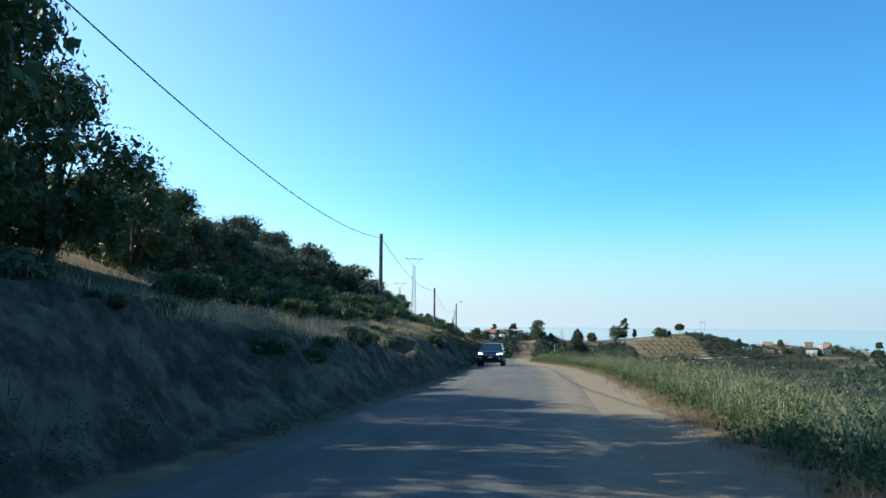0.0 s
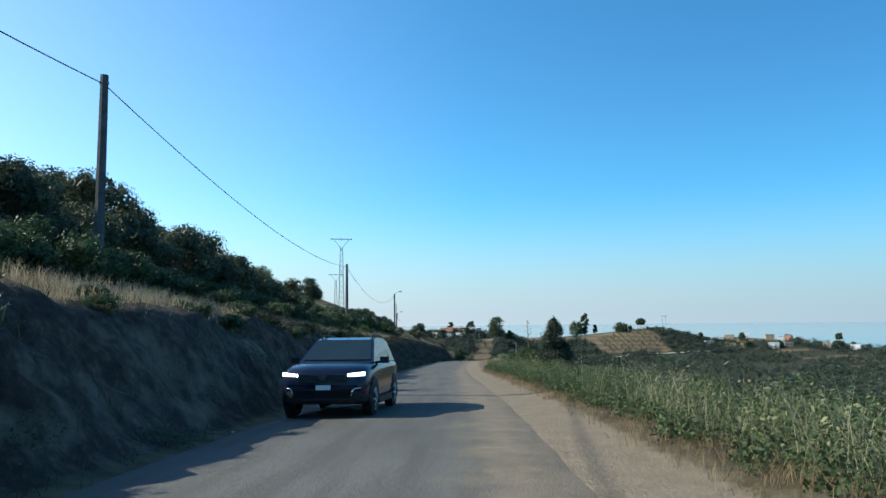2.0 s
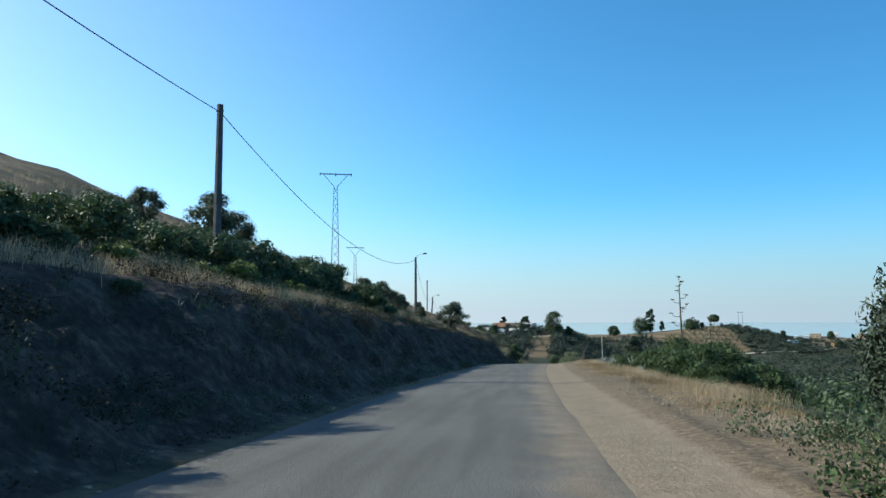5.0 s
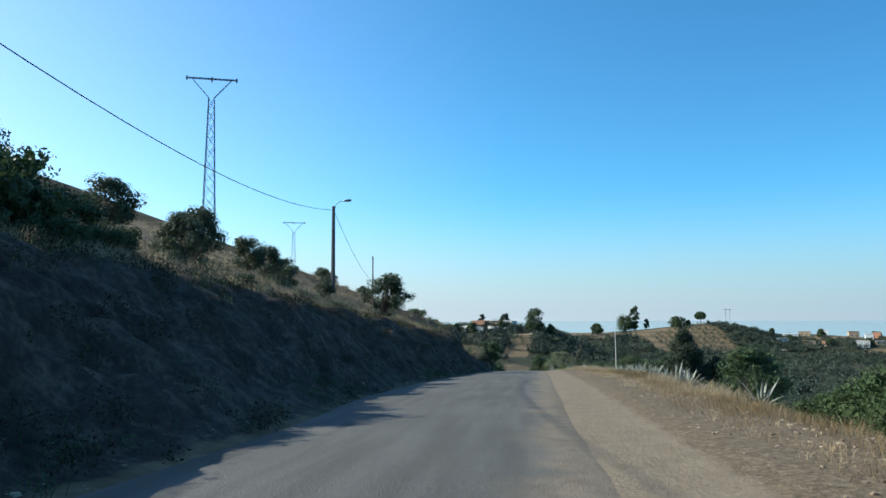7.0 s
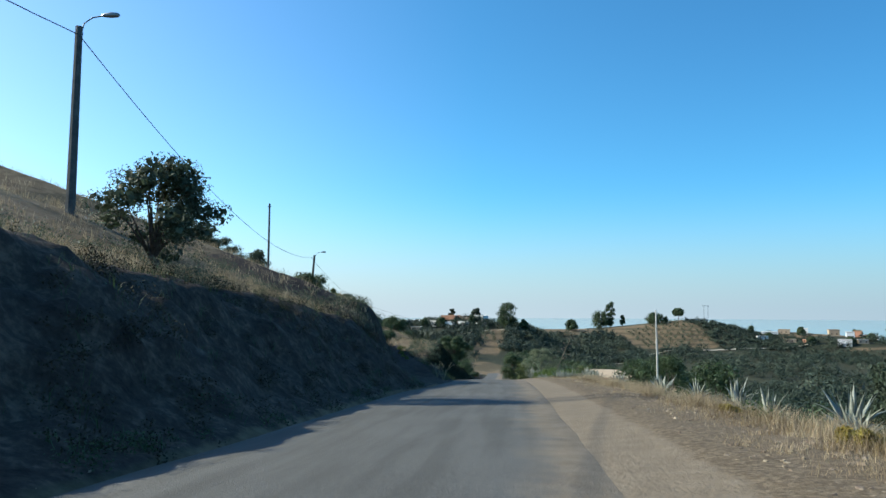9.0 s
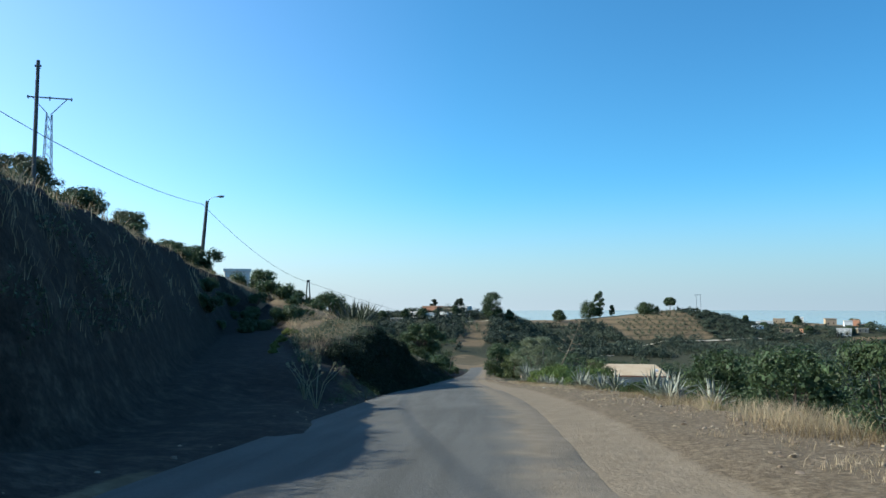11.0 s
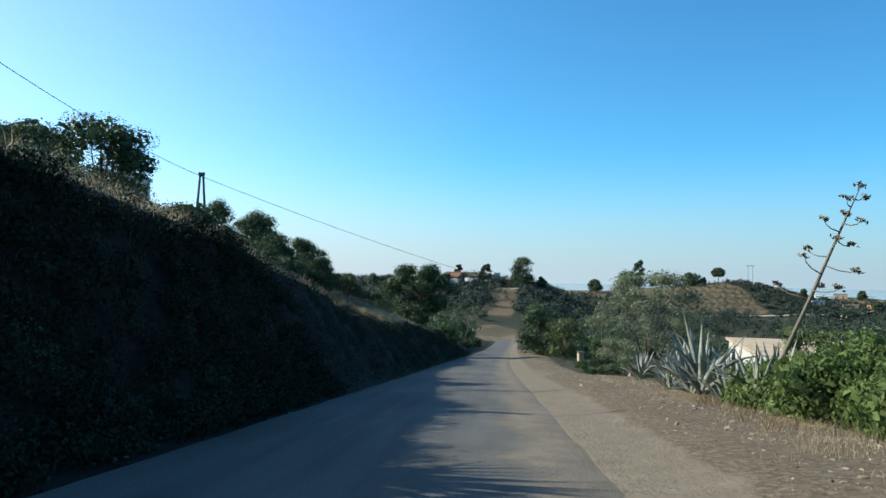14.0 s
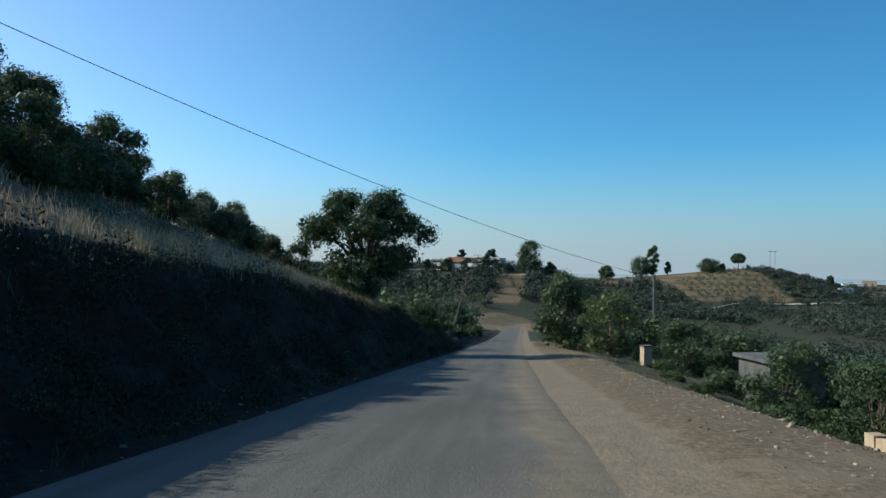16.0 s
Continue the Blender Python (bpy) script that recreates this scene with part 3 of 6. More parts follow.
def build_road():
    ys = np.arange(-85, 476, 0.5)
    cols = np.r_[-4.45, np.linspace(-4.2, 1.1, 12), 1.35]
    Y, U = np.meshgrid(ys, cols, indexing="ij")
    U = U.copy()
    U[:, 0] += 0.22 * fbm(ys, ys * 0 + 2, 3, 4)
    U[:, 0] -= 0.75 * ease(142, 152, ys) * ease(202, 194, ys)
    U[:, 1] -= 0.75 * ease(142, 152, ys) * ease(202, 194, ys)
    wide = np.interp(ys, [0, 90, 120, 205, 225, 250, 270], [0.1, 0.1, 0.0, 0.1, 0.3, 0.25, 0.0])
    U[:, -1] += wide + 0.25 * fbm(ys, ys * 0 + 5, 1.6, 4)
    U[:, -2] += wide
    X = road_x(Y) + U
    Z = road_z(Y) + 0.02 - 0.006 * (np.minimum(U, 1.1) + 1.5) ** 2 + 0.02 * fbm(X, Y, 2.5, 3)
    Z[:, 0] -= 0.09
    Z[:, -1] -= 0.075
    me = link_mesh("road", np.stack([X, Y, Z], -1).reshape(-1, 3), sheet_faces(len(ys), len(cols)), M_ASPHALT, True)
    lay = me.uv_layers.new(name="lane")
    idx = np.zeros(len(me.loops), int)
    me.loops.foreach_get("vertex_index", idx)
    uv = np.stack([U.reshape(-1), Y.reshape(-1)], -1)[idx]
    lay.data.foreach_set("uv", uv.reshape(-1).astype(np.float32))
    return tagged(new("road", me), "worn grey asphalt country road with dusty edges", "road", kind="structure")


build_road()


def build_sea():
    a = np.linspace(radians(-60), radians(100), 60)
    verts = [(math.cos(t) * r, 100 + math.sin(t) * r, -75.0) for r in (900, 1500, 2600, 4850) for t in a]
    me = link_mesh("sea", verts, sheet_faces(4, len(a)), M_SEA)
    return tagged(new("sea", me), "calm blue sea out to the hazy horizon", "sea", kind="structure")


build_sea()

# ---- plant and mesh builders ----
def part(name, me, parent, label=""):
    ob = new(name, me)
    ob.parent = parent
    return tagged(ob, label)


def tube(points, radii, segs=7):
    """Verts and faces of a tapered tube along points."""
    pts = [Vector(p) for p in points]
    verts, faces = [], []
    for i, p in enumerate(pts):
        d = (pts[min(i + 1, len(pts) - 1)] - pts[max(i - 1, 0)]).normalized()
        a = d.orthogonal().normalized()
        b = d.cross(a)
        for k in range(segs):
            w = 2 * math.pi * k / segs
            verts.append(tuple(p + (a * math.cos(w) + b * math.sin(w)) * radii[i]))
    for i in range(len(pts) - 1):
        for k in range(segs):
            faces.append((i * segs + k, i * segs + (k + 1) % segs, (i + 1) * segs + (k + 1) % segs, (i + 1) * segs + k))
    faces.append(tuple(range(segs))[::-1])
    faces.append(tuple((len(pts) - 1) * segs + k for k in range(segs)))
    return verts, faces


def joined(pieces):
    verts, faces = [], []
    for v, f in pieces:
        o = len(verts)
        verts += list(v)
        faces += [tuple(i + o for i in q) for q in f]
    return verts, faces


def box(x0, y0, z0, x1, y1, z1):
    v = [(x, y, z) for x in (x0, x1) for y in (y0, y1) for z in (z0, z1)]
    return v, [(0, 1, 3, 2), (4, 6, 7, 5), (0, 4, 5, 1), (2, 3, 7, 6), (0, 2, 6, 4), (1, 5, 7, 3)]


def leaves(centres, radii, count, size, seed, slim=0.45, shell=0.35, droop=0.0, facing=0.5):
    """Many small leaf blades in clumps, most of them turned outwards: four corners each, one island each."""
    r = np.random.RandomState(seed)
    c, rad = np.asarray(centres, float), np.asarray(radii, float)
    if rad.ndim == 1:
        rad = np.stack([rad, rad, rad * 0.8], -1)
    weight = (rad**2).sum(1)
    pick = r.choice(len(c), count, p=weight / weight.sum())
    d = r.normal(size=(count, 3))
    d /= np.linalg.norm(d, axis=1, keepdims=True)
    pos = c[pick] + rad[pick] * d * (r.rand(count, 1) ** shell)
    n = d * facing + r.normal(size=(count, 3)) * (1 - facing) * 0.6
    n /= np.linalg.norm(n, axis=1, keepdims=True) + 1e-9
    a = np.cross(n, r.normal(size=(count, 3)) + (0, 0, -droop))
    a /= np.linalg.norm(a, axis=1, keepdims=True) + 1e-9
    b = np.cross(n, a)
    if droop:
        a, b = b, a
    s = size * (0.6 + 0.8 * r.rand(count, 1))
    v = np.stack([pos - a * s / 2, pos + b * s * slim / 2, pos + a * s / 2, pos - b * s * slim / 2], 1)
    return v.reshape(-1, 3), np.arange(count * 4).reshape(-1, 4)


def crown_clumps(rng, n, rx, rz, z0, small=0.3):
    """Clump centres spread through a rough dome."""
    out, rad = [], []
    for _ in range(n):
        a, h, q = rng.uniform(0, 2 * math.pi), rng.uniform(0, 1), rng.uniform(0.25, 1) ** 0.6
        w = math.sin(math.pi * (0.18 + 0.75 * h)) ** 0.7
        out.append((math.cos(a) * rx * q * w * 0.8, math.sin(a) * rx * q * w * 0.8, z0 + rz * h))
        rad.append(rx * rng.uniform(small, small * 1.6))
    return out, rad


def tree(name, seed, height, radius, trunk, mat, n_leaves, leaf, clumps=26, label="", category="tree", bare=0.3, slim=0.45, group="", shell=0.35, small=0.3, heart=True, limb_step=2):
    rng = random.Random(seed)
    root = new(name)
    tagged(root, label, category, group)
    z0 = height * bare
    centres, radii = crown_clumps(rng, clumps, radius, height - z0 - radius * 0.25, z0 + radius * 0.1, small)
    pieces = []
    lean = (rng.uniform(-0.06, 0.06) * height, rng.uniform(-0.06, 0.06) * height)
    mid = (lean[0], lean[1], height * 0.55)
    pieces.append(tube([(0, 0, -0.5), (lean[0] * 0.3, lean[1] * 0.3, z0 * 0.6), (lean[0] * 0.7, lean[1] * 0.7, z0 * 1.2), mid], [trunk * 1.3, trunk, trunk * 0.75, trunk * 0.3]))
    for k in range(0, clumps, limb_step):
        c = Vector(centres[k])
        s = Vector((lean[0] * 0.6, lean[1] * 0.6, z0 * rng.uniform(0.7, 1.3)))
        m = s.lerp(c, 0.5) + Vector((0, 0, 0.12 * height * rng.uniform(-0.3, 1)))
        pieces.append(tube([s, m, c], [trunk * 0.4, trunk * 0.22, trunk * 0.06], 5))
    part("trunk", link_mesh("trunk", *joined(pieces), M_BARK, True), root)
    outer = leaves(centres, radii, n_leaves, leaf, seed, slim, shell)
    inner = leaves(centres, np.array(radii) * 0.78, n_leaves // (7 if heart else 4), leaf * (2.4 if heart else 1.5), seed + 1, 0.7, 0.5)
    part("crown", link_mesh("crown", np.concatenate([outer[0], inner[0]]), np.concatenate([outer[1], inner[1] + len(outer[0])]), mat), root)
    return root


def bush(name, seed, radius, height, mat, n_leaves, leaf, label, clumps=14, category="bush", group="", slim=0.5):
    rng = random.Random(seed)
    root = new(name)
    tagged(root, label, category, group)
    centres, radii = [], []
    for _ in range(clumps):
        a, q = rng.uniform(0, 2 * math.pi), rng.uniform(0, 1) ** 0.6
        z = height * rng.uniform(0.15, 0.8) * (1 - 0.35 * q)
        centres.append((math.cos(a) * radius * 0.72 * q, math.sin(a) * radius * 0.72 * q, z))
        radii.append(radius * rng.uniform(0.24, 0.42))
    pieces = [tube([(0, 0, -0.4), Vector(c) * 0.5, c], [0.05, 0.03, 0.01], 4) for c in centres[:9]]
    part("stem", link_mesh("stem", *joined(pieces), M_BARK), root)
    rad = np.array([(r, r, r * 0.75 * height / radius) for r in radii])
    outer, inner = leaves(centres, rad, n_leaves, leaf, seed, slim), leaves(centres, rad * 0.78, n_leaves // 7, leaf * 2.4, seed + 1, 0.7, 0.5)
    part("foliage", link_mesh("foliage", np.concatenate([outer[0], inner[0]]), np.concatenate([outer[1], inner[1] + len(outer[0])]), mat), root)
    return root


def stand(u, y, lift=0.0):
    x = float(road_x(y)) + u
    return x, y, float(land(x, y)) + lift


def place(ob, u, y, scale=1.0, turn=0.0, lift=-0.05, tall=1.0, lean=(0, 0)):
    x, yy, z = stand(u, y, lift)
    ob.matrix_basis = pose(x, yy, z, lean[0], lean[1], turn) @ Matrix.Diagonal((scale, scale, scale * tall, 1))
    return ob


def again(ob, u, y, scale=1.0, turn=0.0, lift=-0.05, tall=1.0, label="", lean=(0, 0)):
    x, yy, z = stand(u, y, lift)
    keep = ob.matrix_basis.copy()
    ob.matrix_basis = Matrix.Identity(4)
    c = copy_thing(ob, pose(x, yy, z, lean[0], lean[1], turn) @ Matrix.Diagonal((scale, scale, scale * tall, 1)))
    ob.matrix_basis = keep
    return tagged(c, label)


def on_track(u, y):
    """Whether a place lies on the climbing track or the driveway."""
    mid = -5.2 - 12.5 * np.clip((y - 208) / 46, 0, 1)
    lane = (y > 278) & (y < 304) & (u > 4) & (u < 11.2)
    return lane | ((y > 202) & (y < 260) & (np.abs(u - mid) < 2.3))


def blades(us, ys, height, width, seed, lean=0.35, lift=0.0):
    """Bent grass blades at the given places: a tapering strip each."""
    r = np.random.RandomState(seed)
    keep = ~on_track(us, ys)
    us, ys = us[keep], ys[keep]
    n = len(us)
    x = road_x(ys) + us
    z = land(x, ys) - 0.03 + lift
    a = r.rand(n) * 2 * np.pi
    h = height * (0.5 + 0.8 * r.rand(n)) if np.isscalar(height) else height
    side = np.stack([np.cos(a), np.sin(a), 0 * a], -1) * (width * (0.6 + 0.8 * r.rand(n)))[:, None] / 2
    b = r.rand(n) * 2 * np.pi
    tip = np.stack([np.cos(b), np.sin(b), 0 * b], -1) * (h * lean * (0.3 + r.rand(n)))[:, None]
    base = np.stack([x, ys, z], -1)
    up = np.array([0, 0, 1.0]) * h[:, None]
    v = np.stack([base - side, base + side, base + up * 0.55 + tip * 0.3 + side * 0.8, base + up * 0.55 + tip * 0.3 - side * 0.8, base + up + tip], 1)
    i = np.arange(n)[:, None] * 5
    quads = (i + np.array([0, 1, 2, 3])).tolist()
    tris = (i + np.array([3, 2, 4])).tolist()
    return v.reshape(-1, 3), quads + tris


def tufts(n, u_of, y0, y1, seed, each=9, spread=0.12, gate=None):
    """Blade places gathered into tufts."""
    r = np.random.RandomState(seed)
    y = y0 + (y1 - y0) * r.rand(n)
    u = u_of(y, r.rand(n))
    if gate is not None:
        k = gate(u, y) > r.rand(n)
        u, y = u[k], y[k]
    u, y = np.repeat(u, each), np.repeat(y, each)
    return u + r.normal(size=len(u)) * spread, y + r.normal(size=len(u)) * spread


def stuff(name, verts, faces, mat, label, category):
    return tagged(new(name, link_mesh(name, verts, faces, mat)), label, category, kind="stuff")

# ---- poles, cables, pylons ----
def pole(x, y, top, lamp=False, lean=0.0, label="", thin=False):
    z = float(land(x, y))
    root = new("utility_pole")
    tagged(root, label or "weathered grey concrete utility pole on the bank", "pole", "poles along the road")
    h = top - z
    r0, r1 = (0.12, 0.09) if thin else (0.21, 0.15)
    n = 10
    pts = [(0, 0, -0.6 + (h + 0.6) * k / n) for k in range(n + 1)]
    me = link_mesh("shaft", *tube(pts, [r0 + (r1 - r0) * k / n for k in range(n + 1)], 8), M_CONCRETE, False)
    part("shaft", me, root)
    part("cable_clamp", link_mesh("cable_clamp", *joined([box(-0.16, -0.05, h - 0.35, 0.16, 0.05, h - 0.25), tube([(0.0, 0.12, h - 0.42), (0, 0.26, h - 0.36)], [0.03, 0.025], 6)]), M_STEEL), root)
    if lamp:
        arm = [(0.05, 0, h - 0.5), (0.2, 0, h + 0.15), (0.55, 0, h + 0.42), (0.95, 0, h + 0.5)]
        part("lamp_arm", link_mesh("lamp_arm", *tube(arm, [0.03] * 4, 6), M_STEEL), root)
        head = tube([(0.9, 0, h + 0.5), (1.05, 0, h + 0.53), (1.35, 0, h + 0.55), (1.6, 0, h + 0.56), (1.68, 0, h + 0.56)], [0.04, 0.09, 0.13, 0.1, 0.03], 8)
        part("lamp_head", link_mesh("lamp_head", *head, M_STEEL, True), root, "grey street lamp head")
    root.matrix_basis = pose(x, y, z, 0, lean, 0)
    return root


POLES = [(-9.6, 2.0, 10.6), (-5.75, 63.2, 8.95), (-1.5, 124.35, 6.4), (3.8, 193.1, 4.76), (3.87, 233.84, 3.37), (3.5, 267.4, 0.73), (9.45, 307.6, -6.13)]
pole(*POLES[0])
pole(*POLES[1])
pole(*POLES[2])
pole(*POLES[3], lamp=True, label="grey concrete pole with a street lamp arm")
pole(*POLES[4], thin=True, label="thin grey concrete pole on the hillside")
pole(*POLES[5], lamp=True, lean=4, label="leaning grey pole with a street lamp arm")


def twin_pole(x, y, top):
    z = float(land(x, y))
    root = new("twin_pole")
    tagged(root, "grey twin-legged concrete pole on the hillside", "pole", "poles along the road")
    h = top - z
    for s in (-1, 1):
        part("leg", link_mesh("leg", *tube([(s * 0.55, 0, -0.5), (s * 0.12, 0, h)], [0.14, 0.09], 8), M_CONCRETE), root)
    part("cap", link_mesh("cap", *box(-0.25, -0.12, h - 0.3, 0.25, 0.12, h), M_CONCRETE), root)
    part("brace", link_mesh("brace", *box(-0.36, -0.05, h * 0.5, 0.36, 0.05, h * 0.5 + 0.14), M_CONCRETE), root)
    root.matrix_basis = pose(x, y, z)


twin_pole(*POLES[6])


def cable(a, b, sag, r=0.022):
    a, b = Vector(a), Vector(b)
    pts = []
    for k in range(25):
        s = k / 24
        p = a.lerp(b, s)
        p.z -= 4 * sag * s * (1 - s)
        pts.append(p)
    return tagged(new("overhead_cable", link_mesh("overhead_cable", *tube(pts, [r] * 25, 5), M_WIRE, True)), "black bundled overhead cable slung between poles", "cable", "cables along the road")


ends = [(p[0], p[1], p[2] - 0.35) for p in POLES]
cable((-14.0, -62, 16.0), ends[0], 1.2)
for a, b, sag in ((0, 1, 1.9), (1, 2, 1.4), (2, 3, 2.9), (3, 5, 2.6), (5, 6, 1.2)):
    cable(ends[a], ends[b], sag)
pole(59.3, 361, -19.2, label="grey concrete pole behind the oaks")
cable(ends[-1], (59.3, 361, -19.55), 1.3)


def pylon(x, y, top, turn, label, span=2.3):
    z = float(land(x, y))
    root = new("lattice_pylon")
    tagged(root, label, "pylon", "lattice pylons")
    h = top - z
    neck = h - 2.0
    wide = lambda s: 0.62 * (1 - s) + 0.26 * s
    corners = ((-1, -1), (1, -1), (1, 1), (-1, 1))
    for cx, cy in corners:
        part("leg", link_mesh("leg", *tube([(cx * wide(0), cy * wide(0), -0.5), (cx * wide(1), cy * wide(1), neck)], [0.05, 0.04], 4), M_STEEL), root)
    n = 12
    for f in range(4):
        (ax, ay), (bx, by) = corners[f], corners[(f + 1) % 4]
        pieces = []
        for k in range(n):
            s0, s1 = k / n, (k + 1) / n
            p0, p1 = (ax * wide(s0), ay * wide(s0), neck * s0), (bx * wide(s1), by * wide(s1), neck * s1)
            q0, q1 = (bx * wide(s0), by * wide(s0), neck * s0), (ax * wide(s1), ay * wide(s1), neck * s1)
            pieces += [tube([p0, p1], [0.022, 0.022], 4), tube([q0, q1], [0.022, 0.022], 4)]
        part("lattice", link_mesh("lattice", *joined(pieces), M_STEEL), root)
    for s in (-1, 1):
        part("strut", link_mesh("strut", *tube([(s * 0.2, 0, neck), (s * span * 0.8, 0, h - 0.1)], [0.06, 0.05], 4), M_STEEL), root)
        part("insulator", link_mesh("insulator", *tube([(s * span, 0, h + 0.1), (s * span, 0, h - 0.3)], [0.09, 0.07], 6), M_CONCRETE), root)
    part("crossarm", link_mesh("crossarm", *box(-span - 0.1, -0.08, h - 0.14, span + 0.1, 0.08, h), M_STEEL), root)
    part("insulator", link_mesh("insulator", *tube([(0, 0, h + 0.1), (0, 0, h - 0.4)], [0.09, 0.07], 6), M_CONCRETE), root)
    root.matrix_basis = pose(x, y, z, 0, 0, turn)
    return root


pylon(-8.2, 194.1, 17.5, 12, "galvanised lattice pylon with a wide crossarm on the slope")
pylon(-17.5, 279.0, 14.6, 12, "galvanised lattice pylon further up the hillside")


def post(u, y, h, r=0.07):
    root = new("wooden_post")
    tagged(root, "thin pale wooden post among the agaves", "post")
    part("shaft", link_mesh("shaft", *tube([(0, 0, -0.5), (0.02, 0, h * 0.5), (0, 0, h)], [r, r * 0.85, r * 0.6], 7), M_LIMED), root)
    return place(root, u, y)


post(9.2, 206.3, 5.2)

# ---- trees and bushes of the left slope ----
OLIVE = [tree("olive_tree", 11 + k, 4.6, 2.6, 0.16, M_OLIVE, 8500, 0.14, 30, "dense dusty green olive tree on the slope", group="trees on the slope", bare=0.06, small=0.27) for k in range(3)]
OAKS = [tree("oak_tree", 31 + k, 6.0, 3.1, 0.2, M_OAK, 10500, 0.15, 38, "dark green holm oak with a dense uneven crown", group="oaks beside the road", bare=0.08, small=0.26) for k in range(2)]
SHRUB = [bush("lentisk_shrub", 51 + k, 1.7, 1.9, M_OAK, 4400, 0.11, "dark green rounded lentisk shrub", 16, group="shrubs on the slopes") for k in range(2)]
BROOM = [bush("broom_bush", 57 + k, 1.6, 1.7, M_BROOM, 8000, 0.08, "bright yellow-green leafy bush on the lip of the verge", 18, group="bushes along the verge") for k in range(2)]
BRAMBLE = [bush("bramble_bush", 61 + k, 1.6, 1.7, M_BUSH, 8000, 0.08, "bright green leafy bramble bush", 16, group="bushes along the verge") for k in range(2)]

FIG = [bush("fig_shrub", 68 + k, 1.0, 1.2, M_LIME, 2600, 0.12, "yellow-green leafy fig shrub on the bank top", 12, group="shrubs on the slopes") for k in range(2)]

rng = random.Random(3)
first = {}


def plant(kinds, u, y, scale=1.0, tall=1.0, label="", lift=-0.1):
    """The first use of a kind moves the built one, later uses copy it."""
    k = rng.randrange(len(kinds))
    ob = kinds[k]
    turn = rng.uniform(0, 360)
    if ob.name not in first:
        first[ob.name] = True
        return tagged(place(ob, u, y, scale, turn, lift, tall), label)
    return again(ob, u, y, scale, turn, lift, tall, label)


for u, y, s, t in ((-12.4, 6, 1.25, 1.2), (-13.2, 11.5, 1.3, 1.2), (-12.6, 0, 1.2, 1.1), (-14.2, 16, 1.1, 1.15), (-15, 20.5, 0.98, 1.0), (-15.5, 25.5, 0.68, 1.0)):
    plant(OAKS, u, y, s, t, "tall dark oak overhanging the cut bank")
for k in range(7):
    plant(OAKS, -19.5 - rng.uniform(0, 2), -7 + k * 4.6, rng.uniform(0.95, 1.1), 1.05, "tall dark oak in the grove above the bank")
for u, y, s in ((-18.5, 28, 0.68), (-19, 32.5, 0.72), (-20, 37, 0.75)):
    plant(OAKS, u, y, s, 1.0, "tall dark oak in the grove above the bank")
y = 31.0
while y < 112:
    u = -16.8 - rng.uniform(0, 2.0)
    grown = float(np.interp(y, [31, 40, 54, 60, 100, 112], [0.8, 0.7, 0.72, 1.0, 1.04, 0.8]))
    plant(OLIVE, u, y, grown * rng.uniform(0.85, 1.1), rng.uniform(0.9, 1.05))
    plant(OLIVE, -23.5 - rng.uniform(0, 2.5), y + rng.uniform(-1.5, 1.5), grown * rng.uniform(1.1, 1.3))
    if abs(y - 63) > 4:
        plant(SHRUB, -13.5 - rng.uniform(0, 1.6), y + rng.uniform(-1, 1), rng.uniform(0.7, 0.95))
    if rng.random() < 0.6:
        plant(SHRUB, -10.8 - rng.uniform(0, 1.2), y + rng.uniform(-1, 1), rng.uniform(0.6, 0.95))
    y += rng.uniform(2.6, 3.8)
for k in range(32):
    plant(SHRUB, -10.2 - rng.uniform(0, 2.4), 28 + k * 2.6 + rng.uniform(-1, 1), rng.uniform(0.5, 0.8), rng.uniform(0.8, 1.0))
for k in range(46):
    yy = 4 + k * 2.3 + rng.uniform(-0.8, 0.8)
    plant(SHRUB, float(bank_edge(np.array(yy))) + rng.uniform(-0.6, 1.0), yy, rng.uniform(0.28, 0.5), rng.uniform(0.6, 0.9), lift=-0.15)
for k in range(24):
    plant(SHRUB, -9.5 - rng.uniform(0, 2.2), -8 + k * 5.1 + rng.uniform(-1, 1), rng.uniform(0.4, 0.75), rng.uniform(0.8, 1.1))
for k in range(20):
    plant(SHRUB, -15.5 - rng.uniform(0, 8), 297 + k * 1.9 + rng.uniform(-1, 1), rng.uniform(0.7, 1.15), rng.uniform(0.9, 1.2))
for k in range(9):
    plant(SHRUB, -15.6 - rng.uniform(0, 1.6), 128 + k * 2.5, rng.uniform(1.3, 1.6), rng.uniform(0.9, 1.1))
# lower hedge and lone trees above the cut further on
y = 112.0
while y < 146:
    plant(SHRUB, -13.8 - rng.uniform(0, 2.0), y, rng.uniform(0.85, 1.2), rng.uniform(0.85, 1.05))
    if rng.random() < 0.5:
        plant(SHRUB, -17.5 - rng.uniform(0, 2.0), y + 1, rng.uniform(0.9, 1.3))
    y += rng.uniform(2.2, 3.4)
for u, y, s in ((-24, 136, 0.6), (-24, 144.5, 0.92), (-25, 151, 0.75), (-15, 154, 0.48), (-14.5, 158.5, 0.52), (-15.5, 161.5, 0.58), (-15.5, 167.5, 0.48), (-15.5, 170, 0.44), (-16.5, 176, 0.4), (-17.6, 178.5, 0.42), (-15.3, 180.3, 0.38),
                (-30, 230, 0.6), (-33, 241, 0.8), (-31, 236, 0.7), (-34, 248, 0.8),
                (-26, 238, 0.6), (-40, 270, 0.95), (-38.5, 275, 1.0)):
    plant(OLIVE, u, y, s)
plant(OLIVE[:1], -12.6, 188.6, 0.9, 0.9, "round olive tree alone on the bank top", 0.15)
